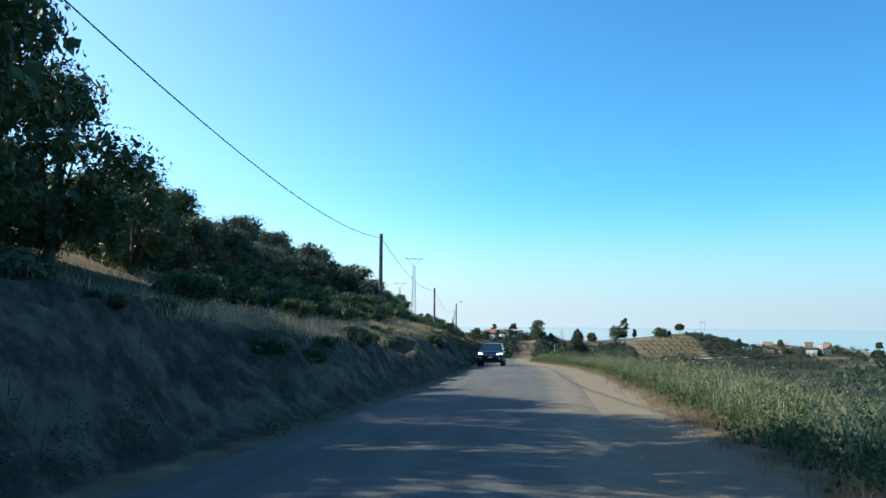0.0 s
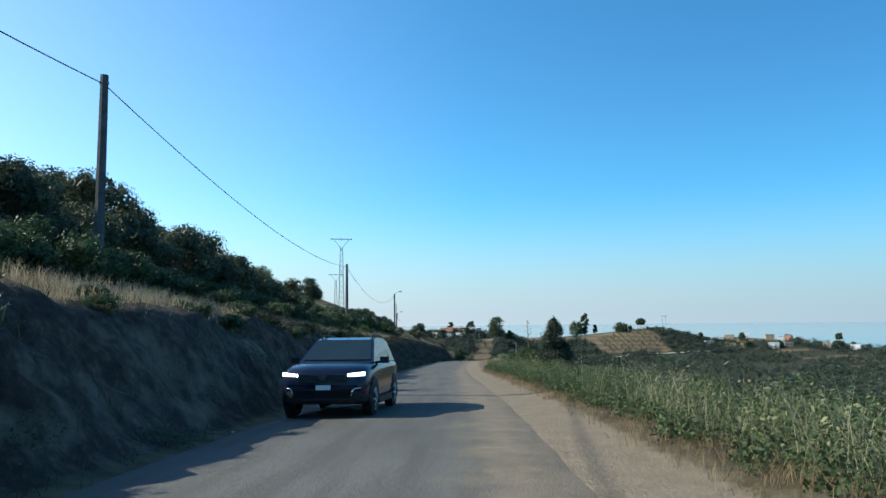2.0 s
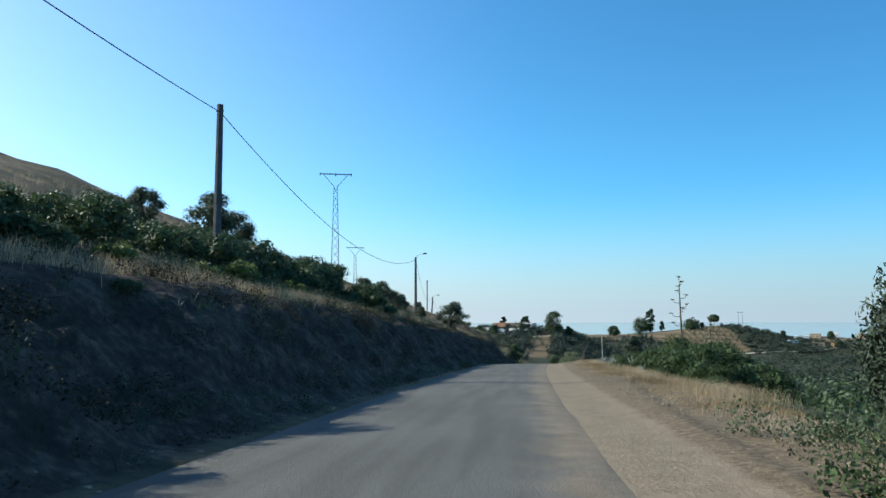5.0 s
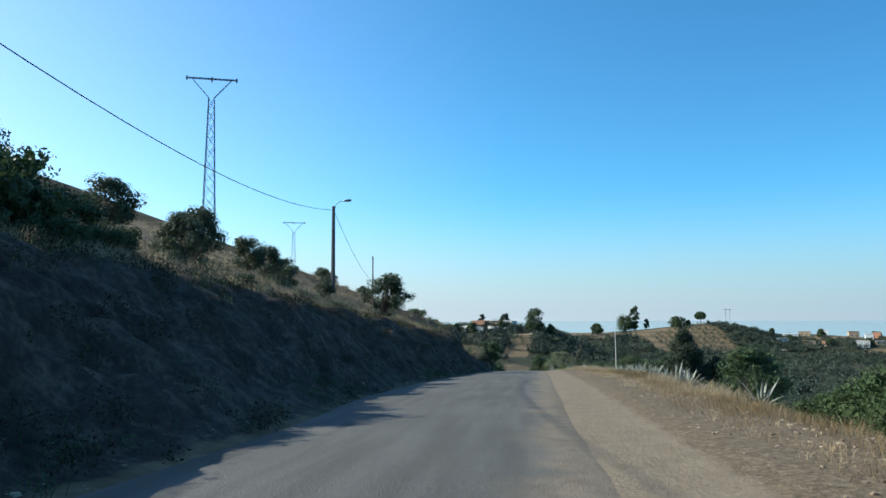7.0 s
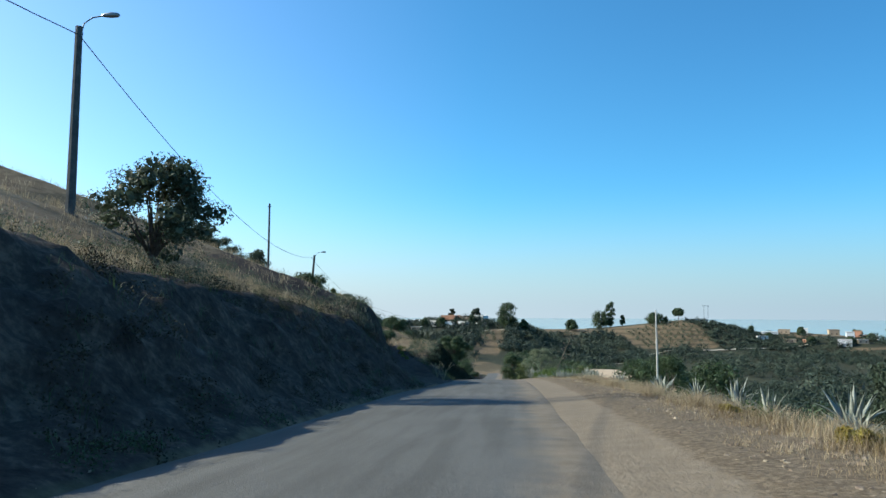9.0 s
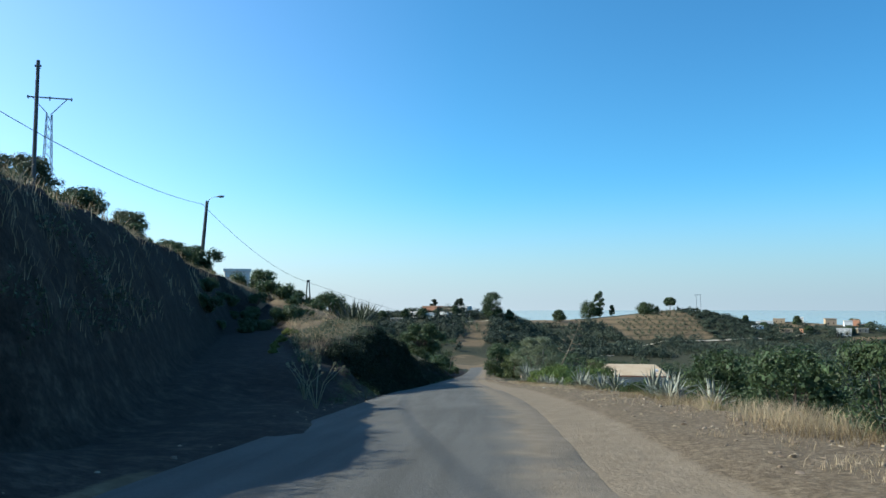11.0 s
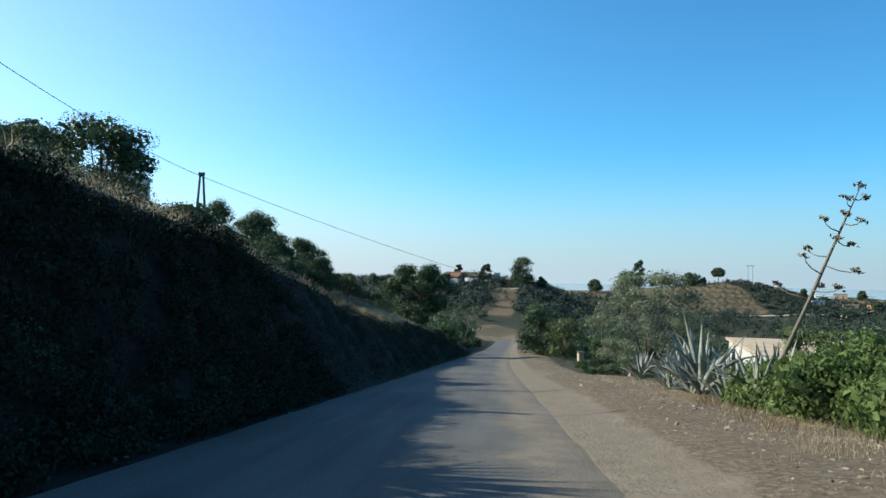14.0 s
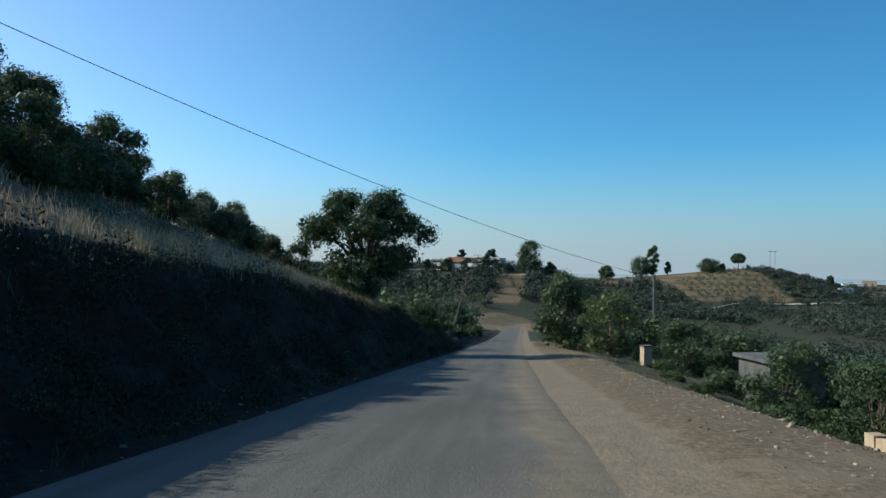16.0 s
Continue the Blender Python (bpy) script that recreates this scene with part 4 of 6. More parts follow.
for u, y, s in ((-12.2, 144.5, 1.05), (-13.2, 146, 1.2), (-12.5, 147.6, 0.9), (-11.8, 149.6, 0.55), (-11.2, 147.6, 0.5), (-10.7, 145.4, 0.5), (-13.6, 148.4, 0.9), (-12.5, 160, 0.5), (-12, 172, 0.45), (-14, 212, 0.8), (-17, 226, 0.6), (-19, 240, 0.6), (-22, 247, 0.8), (-20, 254, 0.7), (-24, 258, 1.4), (-19, 264, 1.2), (-23, 270, 1.5), (-17, 272, 1.1),
                (-21, 278, 1.5), (-26, 284, 1.6), (-18, 286, 1.3), (-14.5, 234, 0.7), (-13, 246, 0.8), (-12, 275, 0.7)):
    plant(SHRUB, u, y, s)
for k in range(9):
    plant(SHRUB, -13.6 - rng.uniform(0, 1.6), 237 + k * 2.3, rng.uniform(0.35, 0.5))
for k in range(12):
    plant(SHRUB, -15.2 - rng.uniform(0, 4), 239 + k * 1.9, rng.uniform(0.4, 0.6))
plant(OAKS, -17.4, 279.5, 0.62, 0.85, "dark oak above the cut bank")
plant(OAKS, -16.0, 275.0, 0.8, 0.8, "small dark oak at the edge of the bank", -0.7)
for u, y, s in ((-16.5, 298.5, 0.5), (-19, 301, 0.66), (-16.5, 305, 0.6), (-21, 308, 0.7), (-17.5, 311.5, 0.64), (-15.5, 316, 0.55), (-20, 318, 0.75), (-16.5, 322, 0.62), (-24, 306, 0.7), (-15, 330, 0.6), (-20, 333, 0.8), (-14, 341, 0.7), (-18, 350, 0.8), (-24, 322, 0.8)):
    plant(OAKS, u, y, s * (1.02 if y < 313 else 0.75))
for k in range(9):
    plant(SHRUB, -14.6 - rng.uniform(0, 2.5), 279 + k * 2.2, 0.5 + 0.08 * k, rng.uniform(0.9, 1.1))
for k in range(18):
    plant(OAKS + OLIVE, -13.2 - rng.uniform(0, 4.5), 298 + k * 1.7, rng.uniform(0.34, 0.52), rng.uniform(0.85, 1.05))
for k in range(30):
    yy = 211 + k * 1.75
    plant(SHRUB + FIG[1:], -5.2 - 12.5 * min(1, (yy - 208) / 46) - 4.6 - rng.uniform(0, 5), yy, rng.uniform(0.35, 0.6), rng.uniform(0.8, 1.1))
BIGOAK = tree("oak_tree", 97, 8.6, 5.2, 0.3, M_OAK, 30000, 0.15, 64, "large dark oak leaning over the road's edge", group="oaks beside the road", bare=0.3, small=0.16, limb_step=2)
place(BIGOAK, -9.2, 325, 0.97, 0, -1.0)
for u, y, s in ((-10.5, 327, 1.2), (-8.0, 338, 1.3), (-7.5, 344, 1.1), (-9.5, 352, 1.4), (-7.5, 362, 1.2), (-9, 322, 1.0)):
    plant(SHRUB, u, y, s)

for u, y, s in ((-11.0, 117, 0.8), (-11.6, 120.6, 1.0), (-12.4, 124, 1.1), (-11.8, 128, 0.8), (-12.6, 131, 0.7), (-11.2, 112, 0.7), (-10.5, 62, 0.6), (-10.8, 59, 0.7), (-9.6, 231, 0.45), (-9.2, 228, 0.4), (-9.9, 234, 0.5), (-8.6, 225.5, 0.35)):
    plant(FIG, u, y, s, 0.9)


# ---- right side ----
CYPRESS = new("cypress_tree")
tagged(CYPRESS, "broad dark cypress below the road", "tree")
crng = random.Random(8)
cc, cr = [], []
for k in range(80):
    h = crng.uniform(0.03, 1)
    w = 2.0 * (1 - h**1.9) ** 0.65 * min(1, 0.55 + h * 3) * crng.uniform(0.85, 1.1) + 0.13
    a = crng.uniform(0, 2 * math.pi)
    cc.append((math.cos(a) * w * 0.6, math.sin(a) * w * 0.6, 0.3 + 5.7 * h))
    cr.append((0.42 * w + 0.14, 0.42 * w + 0.14, 0.7))
part("trunk", link_mesh("trunk", *tube([(0, 0, -0.5), (0, 0, 2), (0, 0, 5.6)], [0.18, 0.14, 0.03]), M_BARK), CYPRESS)
part("crown", link_mesh("crown", *leaves(cc, cr, 42000, 0.17, 8, 0.4, 0.5, -0.8), M_CYPRESS), CYPRESS)
place(CYPRESS, 10.7, 110.7, 1.0, 0, -0.3)
again(CYPRESS, 11.7, 182.0, 0.9, 70, -0.2, 0.9, "young dark conifer below the agaves")
again(CYPRESS, 14.2, 182.6, 0.8, 190, -0.2, 0.85, "low dark conifer below the agaves")

# leafy brambles below the first verge, then the bush round the flower stalks
for k in range(26):
    yy = 56 + k * 1.75 + rng.uniform(-0.5, 0.5)
    plant(BRAMBLE, 5.6 + rng.uniform(0, 5.5), yy, rng.uniform(0.65, 1.0), rng.uniform(0.75, 1.0))
for u, y, s, t in ((7.6, 124, 1.1, 1.3), (9.2, 127, 1.3, 1.15), (8.0, 129.5, 1.1, 1.15), (10.0, 132, 1.5, 1.35), (8.2, 133.5, 1.2, 1.3), (9.6, 137, 1.4, 1.35), (7.6, 137.5, 0.9, 1.1), (11.5, 138, 1.4, 1.2), (7.4, 120.8, 0.8, 1.1), (8.4, 144.5, 0.9, 1.1), (9.3, 147, 0.9, 1.1), (8.6, 141, 0.7, 0.9), (10.8, 124, 1.3, 1.0),
                   (7.3, 227.6, 0.65, 0.8), (8.3, 229.0, 0.8, 0.9), (7.8, 226.0, 0.6, 0.8), (9.4, 231, 0.8, 0.8),
                   (6.5, 139.9, 0.75, 1.0), (7.3, 141.6, 0.95, 1.1), (6.9, 137.2, 0.65, 0.95), (6.6, 143.3, 0.6, 0.9)):
    plant(BRAMBLE, u, y, s, t)
for u, y, s, t in ((7.4, 251.6, 0.8, 0.95), (8.4, 252.8, 1.0, 1.0), (7.3, 254.6, 1.0, 1.05), (8.3, 256.2, 1.15, 1.1), (7.2, 257.5, 1.1, 1.15), (8.4, 258.8, 1.3, 1.2), (7.4, 261.0, 1.2, 1.2), (6.8, 263.4, 1.0, 1.15), (8.6, 262.2, 1.3, 1.2), (7.3, 264.6, 0.95, 1.1), (8.6, 260.2, 1.2, 1.25),
                   (8.6, 243.6, 1.15, 1.1), (8.2, 245.2, 1.15, 1.15), (9.6, 246.6, 0.8, 0.9), (9.8, 244.2, 1.0, 0.9)):
    plant(BROOM, u, y, s, t)
for u, y, s in ((13, 170, 1.3), (15, 176, 1.5), (17, 232, 1.7), (14.5, 236, 1.5), (19, 240, 1.9), (14, 226, 1.4), (18, 222, 1.7), (13, 218, 1.2)):
    plant(OAKS, u, y, s * 0.55, 1.0, "grey-green young pine-dark tree below the verge")
for k in range(46):
    yy = rng.uniform(60, 345)
    plant(SHRUB, rng.uniform(13, 40), yy, rng.uniform(0.8, 1.7), rng.uniform(0.8, 1.2))

TAM = tree("tamarisk_tree", 77, 6.8, 3.9, 0.15, M_TAMARISK, 32000, 0.085, 100, "feathery grey-green tamarisk beside the driveway", bare=0.17, slim=0.3, shell=0.6, small=0.125, heart=False, limb_step=7)
place(TAM, 9.0, 286.2, 1.15, 30, -0.2, 0.92)
for u, y, s, t in ((13.0, 301.5, 1.1, 1.0), (11.0, 303.5, 0.8, 1.0), (8.6, 301.8, 0.5, 0.7), (8.1, 304.0, 0.55, 0.7), (8.8, 306.2, 0.6, 0.8), (8.3, 309, 0.55, 0.7), (8.9, 312, 0.6, 0.8), (8.6, 316, 0.6, 0.7), (9.0, 321, 0.6, 0.8), (7.8, 272.6, 0.7, 0.8), (8.8, 275.0, 0.6, 0.7), (12.5, 307, 1.1, 1.0)):
    plant(BRAMBLE, u, y, s, t)
for u, y, s, t in ((5.2, 348, 1.25, 1.0), (12.5, 330, 0.8, 0.9), (12.0, 310, 0.6, 0.9), (13.6, 306, 0.62, 0.9), (16, 318, 0.8, 0.9), (7.0, 364, 1.1, 1.0), (14, 345, 1.0, 0.9), (17, 330, 0.9, 0.9), (9, 378, 1.1, 1.0), (-9.5, 385, 0.9, 0.9)):
    plant(OAKS, u, y, s, t)
CAROB = [tree("carob_tree", 88 + k, 3.6, 2.2, 0.12, M_CAROB, 9000, 0.1, 34, "light green bushy carob tree", group="carobs by the driveway", bare=0.06, small=0.24) for k in range(2)]
for u, y, s, t in ((8.6, 341, 1.5, 1.05), (12.3, 299.2, 0.95, 0.9), (14.6, 302, 1.05, 0.9), (10.4, 289.6, 0.85, 0.95), (11.6, 287.6, 0.95, 1.0), (12.8, 290.8, 0.9, 1.0), (9.6, 281.2, 0.5, 0.8), (16.0, 281.5, 1.1, 0.95), (14.0, 277.5, 0.9, 0.9), (22, 262, 1.5, 1.0), (26, 268, 1.7, 1.0)):
    plant(CAROB, u, y, s, t)
for u, y, s in ((10.6, 307, 0.8), (11.2, 315, 0.9), (10.8, 326, 0.8), (6.6, 345, 1.1), (15, 304, 1.4), (9.6, 301.5, 0.5), (-6.5, 392, 1.2), (-8.0, 405, 1.4), (-7, 372, 0.9)):
    plant(SHRUB, u, y, s)


# ---- agaves ----
def agave_blade(length, width, curl, rise, mat=M_AGAVE):
    """A thick tapering blade that rises from the heart and bends outwards."""
    n = 7
    verts = []
    for k in range(n + 1):
        s = k / n
        r = length * (math.cos(rise) * s + curl * s * s * 0.5)
        z = length * (math.sin(rise) * s - curl * s * s * 0.55)
        w = width * (0.75 + 0.5 * math.sin(math.pi * min(1, s * 1.15))) * (1 - s**4) * (1 - 0.55 * s)
        d = 0.028 * (1 - s) + 0.004
        verts += [(r, -w / 2, z + w * 0.18), (r, 0, z - w * 0.03), (r, w / 2, z + w * 0.18), (r, 0, z - d - w * 0.08)]
    faces = []
    for k in range(n):
        for a, b in ((0, 1), (1, 2), (2, 3), (3, 0)):
            faces.append((k * 4 + a, k * 4 + b, (k + 1) * 4 + b, (k + 1) * 4 + a))
    faces += [(3, 2, 1, 0), tuple(n * 4 + q for q in range(4))]
    return link_mesh("blade", verts, faces, mat, True)


BLADES = [agave_blade(l, w, c, radians(r)) for l, w, c, r in ((1.2, 0.15, 0.03, 85), (1.4, 0.165, 0.08, 76), (1.4, 0.17, 0.16, 66), (1.3, 0.16, 0.3, 56), (1.45, 0.165, 0.75, 70), (1.1, 0.15, 0.55, 42))]


# narrower blades whose darker colour stands for backlight
BACKLIT_BLADES = [agave_blade(l, w, c, radians(r), M_YUCCA) for l, w, c, r in ((1.3, 0.1, 0.03, 84), (1.35, 0.11, 0.06, 70), (1.35, 0.11, 0.1, 56), (1.3, 0.11, 0.18, 42), (1.3, 0.1, 0.25, 28), (1.2, 0.1, 0.2, 12))]


def agave(seed, n, label, blade_set=None):
    r = random.Random(seed)
    root = new("agave_plant")
    tagged(root, label, "agave", "agaves along the verge")
    for k in range(n):
        ring = k / n
        me = (blade_set or BLADES)[min(5, int(ring * 6 * r.uniform(0.8, 1.2)))]
        ob = new("blade", me)
        ob.parent = root
        s = r.uniform(0.8, 1.15)
        ob.matrix_basis = pose(0, 0, 0.02, 0, r.uniform(-9, 9), k * 137.5 + r.uniform(-12, 12)) @ Matrix.Diagonal((s, s, s, 1))
    return root


AGAVES = [agave(5 + k, 17 + 4 * k, "grey-green agave with thick pointed blades") for k in range(3)]
for u, y, s in ((6.4, 132, 0.6), (7.0, 138.8, 1.05), (7.3, 150, 0.8), (6.9, 158, 0.8), (7.4, 163, 0.9), (6.8, 169.5, 0.85), (7.6, 171.5, 0.9), (7.2, 175.2, 1.0), (8.5, 177.0, 1.05), (7.6, 178.9, 0.95), (6.6, 172.6, 0.6), (7.9, 173.4, 0.8), (6.7, 176.8, 0.55), (8.2, 180.4, 0.75), (6.9, 166.2, 0.7), (7.8, 167.8, 0.8), (6.5, 163.4, 0.5), (6.9, 182, 0.8), (8.3, 189, 1.0),
                (7.5, 186, 0.8), (8.0, 193, 0.9), (7.6, 198, 0.95), (8.6, 203, 1.0), (7.0, 207, 0.8), (7.2, 217.6, 0.9), (6.6, 220.2, 0.7), (7.4, 223.4, 0.9),  (6.8, 233.0, 0.95), (6.2, 235.6, 0.75), (7.0, 239.3, 0.85), (6.1, 247.6, 0.7),
                (6.0, 249.4, 0.8), (5.7, 251.6, 0.75), (6.6, 246.2, 0.7), (6.4, 263.6, 1.35), (7.4, 265.0, 1.5), (6.8, 266.8, 1.4), (8.3, 267.4, 1.3), (7.8, 263.2, 1.3), (6.2, 268.6, 1.1), (7.6, 275.9, 1.25), (8.5, 277.8, 1.2), (7.0, 279.2, 1.1), (9.3, 274.6, 1.3)):
    plant(AGAVES, u, y, s, 1.0)
for u, y, s, t in ((5.85, 266.3, 1.45, 1.25), (6.15, 268.2, 1.3, 1.15), (6.5, 270.3, 1.2, 1.1), (6.9, 272.2, 1.25, 1.1), (7.4, 273.9, 1.2, 1.05), (6.0, 264.7, 1.0, 1.0), (6.2, 271.6, 0.7, 0.8), (5.7, 269.3, 0.7, 0.7),
                   (6.7, 237.6, 0.95, 1.2), (6.2, 236.2, 0.8, 1.2), (7.3, 238.8, 0.8, 1.1), (7.1, 230.8, 0.85, 1.25), (6.7, 232.2, 0.75, 1.2), (7.4, 225.0, 1.05, 1.1), (8.1, 224.4, 1.0, 1.1), (7.7, 223.0, 0.9, 1.1), (8.0, 284.0, 1.15, 1.35), (8.6, 285.0, 1.0, 1.3), (7.7, 283.2, 0.85, 1.2), (8.0, 278.3, 1.15, 1.3), (8.7, 279.4, 1.1, 1.25), (8.4, 277.2, 0.9, 1.2)):
    plant(AGAVES, u, y, s, t, "tall grey-green agave on the lip of the verge")
YUCCAS = [agave(25 + k, 42, "large green agave on the edge of the bank, coloured dark as if backlit", BACKLIT_BLADES) for k in range(2)]
for u, y, s in ((-8.4, 249.4, 1.4), (-9.2, 250.8, 1.6), (-8.5, 252.2, 1.7), (-9.6, 253.2, 1.6), (-8.7, 254.4, 1.6), (-8.3, 255.8, 1.4), (-9.4, 256.4, 1.4), (-10.3, 252.6, 1.5)):
    plant(YUCCAS, u, y, s, 1.0)


def flower_stalk(h, seed, label, drop=0.35, head=0.1):
    """A tall dry agave stalk with upturned side arms that carry flat seed heads."""
    r = random.Random(seed)
    root = new("agave_stalk")
    tagged(root, label, "agave stalk")
    part("stem", link_mesh("stem", *tube([(0, 0, -0.4), (0.02, 0, h * 0.5), (0, 0.02, h * 0.85), (0, 0, h)], [0.085, 0.065, 0.035, 0.012], 8), M_MAST, True), root)
    n = 15
    for k in range(n):
        s = k / (n - 1)
        z = h * (drop + (0.98 - drop) * s)
        w = h * 0.15 * (1 - s) ** 0.8 + 0.06
        a = k * 2.4 + r.uniform(-0.3, 0.3)
        c, sn = math.cos(a), math.sin(a)
        arm = [(0, 0, z), (c * w * 0.5, sn * w * 0.5, z - 0.02), (c * w * 0.85, sn * w * 0.85, z + 0.05), (c * w, sn * w, z + 0.18)]
        me = link_mesh("arm", *tube(arm, [0.025, 0.02, 0.017, 0.012], 5), M_MAST, True)
        ob = part("arm", me, root)
        cl = [(c * w + r.uniform(-0.1, 0.1), sn * w + r.uniform(-0.1, 0.1), z + 0.2) for _ in range(4)]
        hd = link_mesh("seed_head", *leaves(cl, [(head * 1.1, head * 1.1, head * 0.45)] * 4, 24, head, seed + k, 0.5), M_MAST)
        part("seed_head", hd, ob)
    return root


place(flower_stalk(6.4, 1, "tall dry agave flower stalk with curved arms"), 9.75, 136.9, 1.0, 20, 0)
place(flower_stalk(4.9, 2, "shorter dry agave flower stalk with seed heads"), 11.9, 138.2, 1.0, 70, 0)
place(flower_stalk(8.2, 3, "leaning dry agave flower stalk with seed heads", 0.45, 0.16), 8.75, 269.6, 1.0, 0, 0, 1.0, (0, 25))
place(flower_stalk(5.0, 4, "thin fallen agave flower stalk leaning low", 0.5), 9.8, 269.9, 0.9, 0, 0, 1.0, (15, 48))
place(flower_stalk(6.5, 5, "pale agave flower stalk behind the oak", 0.6), -5.6, 343, 1.0, 0, 0, 1.0, (0, 14))

# ---- grass ----
v, f = blades(*tufts(1800, lambda y, r: 3.2 + 6.2 * r, -14, 64, 1, 12, 0.2), 0.4, 0.007, 1, 0.8)
stuff("tall_green_grass", v, f, M_GREENGRASS, "green grass among the leafy weeds of the verge", "grass")
v, f = blades(*tufts(1900, lambda y, r: 3.4 + 5.0 * r, -14, 66, 2, 6, 0.14, lambda u, y: 0.3 + 0.7 * ease(60, 46, y)), 1.0, 0.008, 2, 0.5)
stuff("pale_seeding_grass", v, f, M_STRAW, "pale seeding grass stalks among the weeds", "grass")
v, f = blades(*tufts(2400, lambda y, r: 2.3 + 1.5 * r**0.7, -14, 94, 3, 14, 0.16), 0.2, 0.006, 3, 0.7)
stuff("dry_edge_grass", v, f, M_RUST, "reddish dry grass along the road's edge", "grass")
def open_verge(u, y):
    """Thin over bare patches and none on the driveway."""
    return np.clip(0.55 + 1.6 * fbm(u, y, 4, 3), 0, 1) * (1 - ease(274, 278, y) * ease(304, 300, y) * ease(9, 7, u))


v, f = blades(*tufts(7000, lambda y, r: 3.3 + 2.6 * r**0.6, 60, 330, 4, 18, 0.11, open_verge), 0.14, 0.006, 4, 0.7)
stuff("dry_verge_grass", v, f, M_DRY, "sparse dry grass on the stony verge", "grass")
v, f = blades(*tufts(2000, lambda y, r: 4.7 + 2.2 * r, 106, 215, 41, 26, 0.17, lambda u, y: np.clip(0.35 + 2.6 * fbm(u, y, 3, 3), 0, 1)), 0.42, 0.007, 41, 0.6)
stuff("golden_lip_grass", v, f, M_DRY, "pale golden dry grass along the lip of the verge", "grass")
v, f = blades(*tufts(1500, lambda y, r: 4.5 + 1.7 * r, 106, 276, 42, 30, 0.15, lambda u, y: np.clip(0.1 + 3.2 * fbm(u + 40, y, 5, 3), 0, 1)), 0.24, 0.007, 42, 0.7)
stuff("rusty_lip_grass", v, f, M_RUST, "rust-coloured dry weeds along the lip of the verge", "grass")
v, f = blades(*tufts(420, lambda y, r: 5.2 + 1.3 * r, 157, 174, 45, 26, 0.16, lambda u, y: np.clip(0.5 + 2.4 * fbm(u + 3, y, 2.5, 3), 0, 1)), 0.36, 0.007, 45, 0.6)
stuff("orange_lip_grass", v, f, M_RUST, "orange-brown withered weeds before the agaves", "grass")
v, f = blades(*tufts(1500, lambda y, r: 3.6 + 2.4 * r**0.7, 104, 150, 43, 20, 0.16, lambda u, y: np.clip(0.3 + 2.4 * fbm(u + 9, y, 2.5, 3), 0, 1)), 0.2, 0.006, 43, 0.75)
stuff("dry_verge_clumps", v, f, M_RUST, "dry brown grass clumps on the outer verge", "grass")
v, f = blades(*tufts(5200, lambda y, r: bank_edge(y) + 0.4 - 2.2 * r, -14, 345, 5, 15, 0.16, lambda u, y: 1 - 0.75 * ease(200, 206, y) * ease(264, 258, y)), 0.36, 0.011, 5, 0.5)
stuff("bank_top_grass", v, f, M_DRY, "dry yellow grass fringing the top of the bank", "grass")
v, f = blades(*tufts(9000, lambda y, r: bank_edge(y) - 0.8 - 24 * r, 20, 330, 6, 8, 0.2), 0.38, 0.016, 6, 0.5)
stuff("slope_grass", v, f, M_DRY, "dry grass over the hillside", "grass")
v, f = blades(*tufts(2300, lambda y, r: bank_edge(y) + 0.3 + (bank_foot(y) - bank_edge(y)) * r**2.0, -14, 345, 7, 9, 0.14), 0.3, 0.013, 7, 0.7)
stuff("bank_weeds", v, f, M_OAK, "weeds and grass clinging to the cut bank", "grass")
v, f = blades(*tufts(1300, lambda y, r: 5.4 + 9 * r, 60, 330, 8, 9, 0.2), 0.34, 0.014, 8, 0.7)
stuff("slope_weeds", v, f, M_GREENGRASS, "green weeds on the slope below the verge", "grass")


def weeds(n, u_of, y0, y1, seed, size, spread, mat, name, label, stretch=0.35, leaf=0.08):
    """Low leafy weeds: small heaps of leaves on the ground."""
    r = np.random.RandomState(seed)
    y = y0 + (y1 - y0) * r.rand(n)
    u = u_of(y, r.rand(n))
    keep = ~on_track(u, y)
    u, y = u[keep], y[keep]
    n = len(u)
    x = road_x(y) + u
    rad = size * (0.5 + r.rand(n))
    c = np.stack([x, y, land(x, y) + rad * stretch], -1)
    vv, ff = leaves(c, np.stack([rad, rad, rad * (stretch + 0.35)], -1), n * spread, leaf, seed, 0.5)
    return stuff(name, vv, ff, mat, label, "weeds")


weeds(420, lambda y, r: bank_foot(y) + 0.2 - 1.2 * r, -10, 340, 21, 0.28, 120, M_OAK, "foot_weeds", "dark leafy weeds at the foot of the bank", 0.35, 0.045)
weeds(650, lambda y, r: bank_edge(y) - 0.6 - 4.5 * r, -10, 340, 22, 0.38, 50, M_OLIVE, "bank_top_weeds", "grey-green weeds along the top of the bank")
weeds(1050, lambda y, r: 3.5 + 6.4 * r, -14, 100, 23, 0.55, 330, M_BUSH, "verge_weeds", "leafy green weeds covering the verge", 0.5, 0.045)
weeds(420, lambda y, r: 3.2 + 5.5 * r, -14, 90, 29, 0.42, 150, M_BROOM, "spring_green_weeds", "light yellow-green leafy weeds among the darker ones", 0.75, 0.045)
weeds(520, lambda y, r: 3.3 + 6.0 * r, 56, 104, 37, 0.55, 240, M_OAK, "vine_weeds", "dense low leafy vines on the verge", 0.35, 0.06)
weeds(700, lambda y, r: 2.9 + 1.2 * r, -14, 100, 27, 0.26, 60, M_BUSH, "edge_weeds", "low green weeds at the road's edge")
weeds(500, lambda y, r: 3.4 + 4 * r, -14, 100, 28, 0.3, 40, M_GREENGRASS, "yellowing_weeds", "yellowing weeds among the green ones", 1.4)
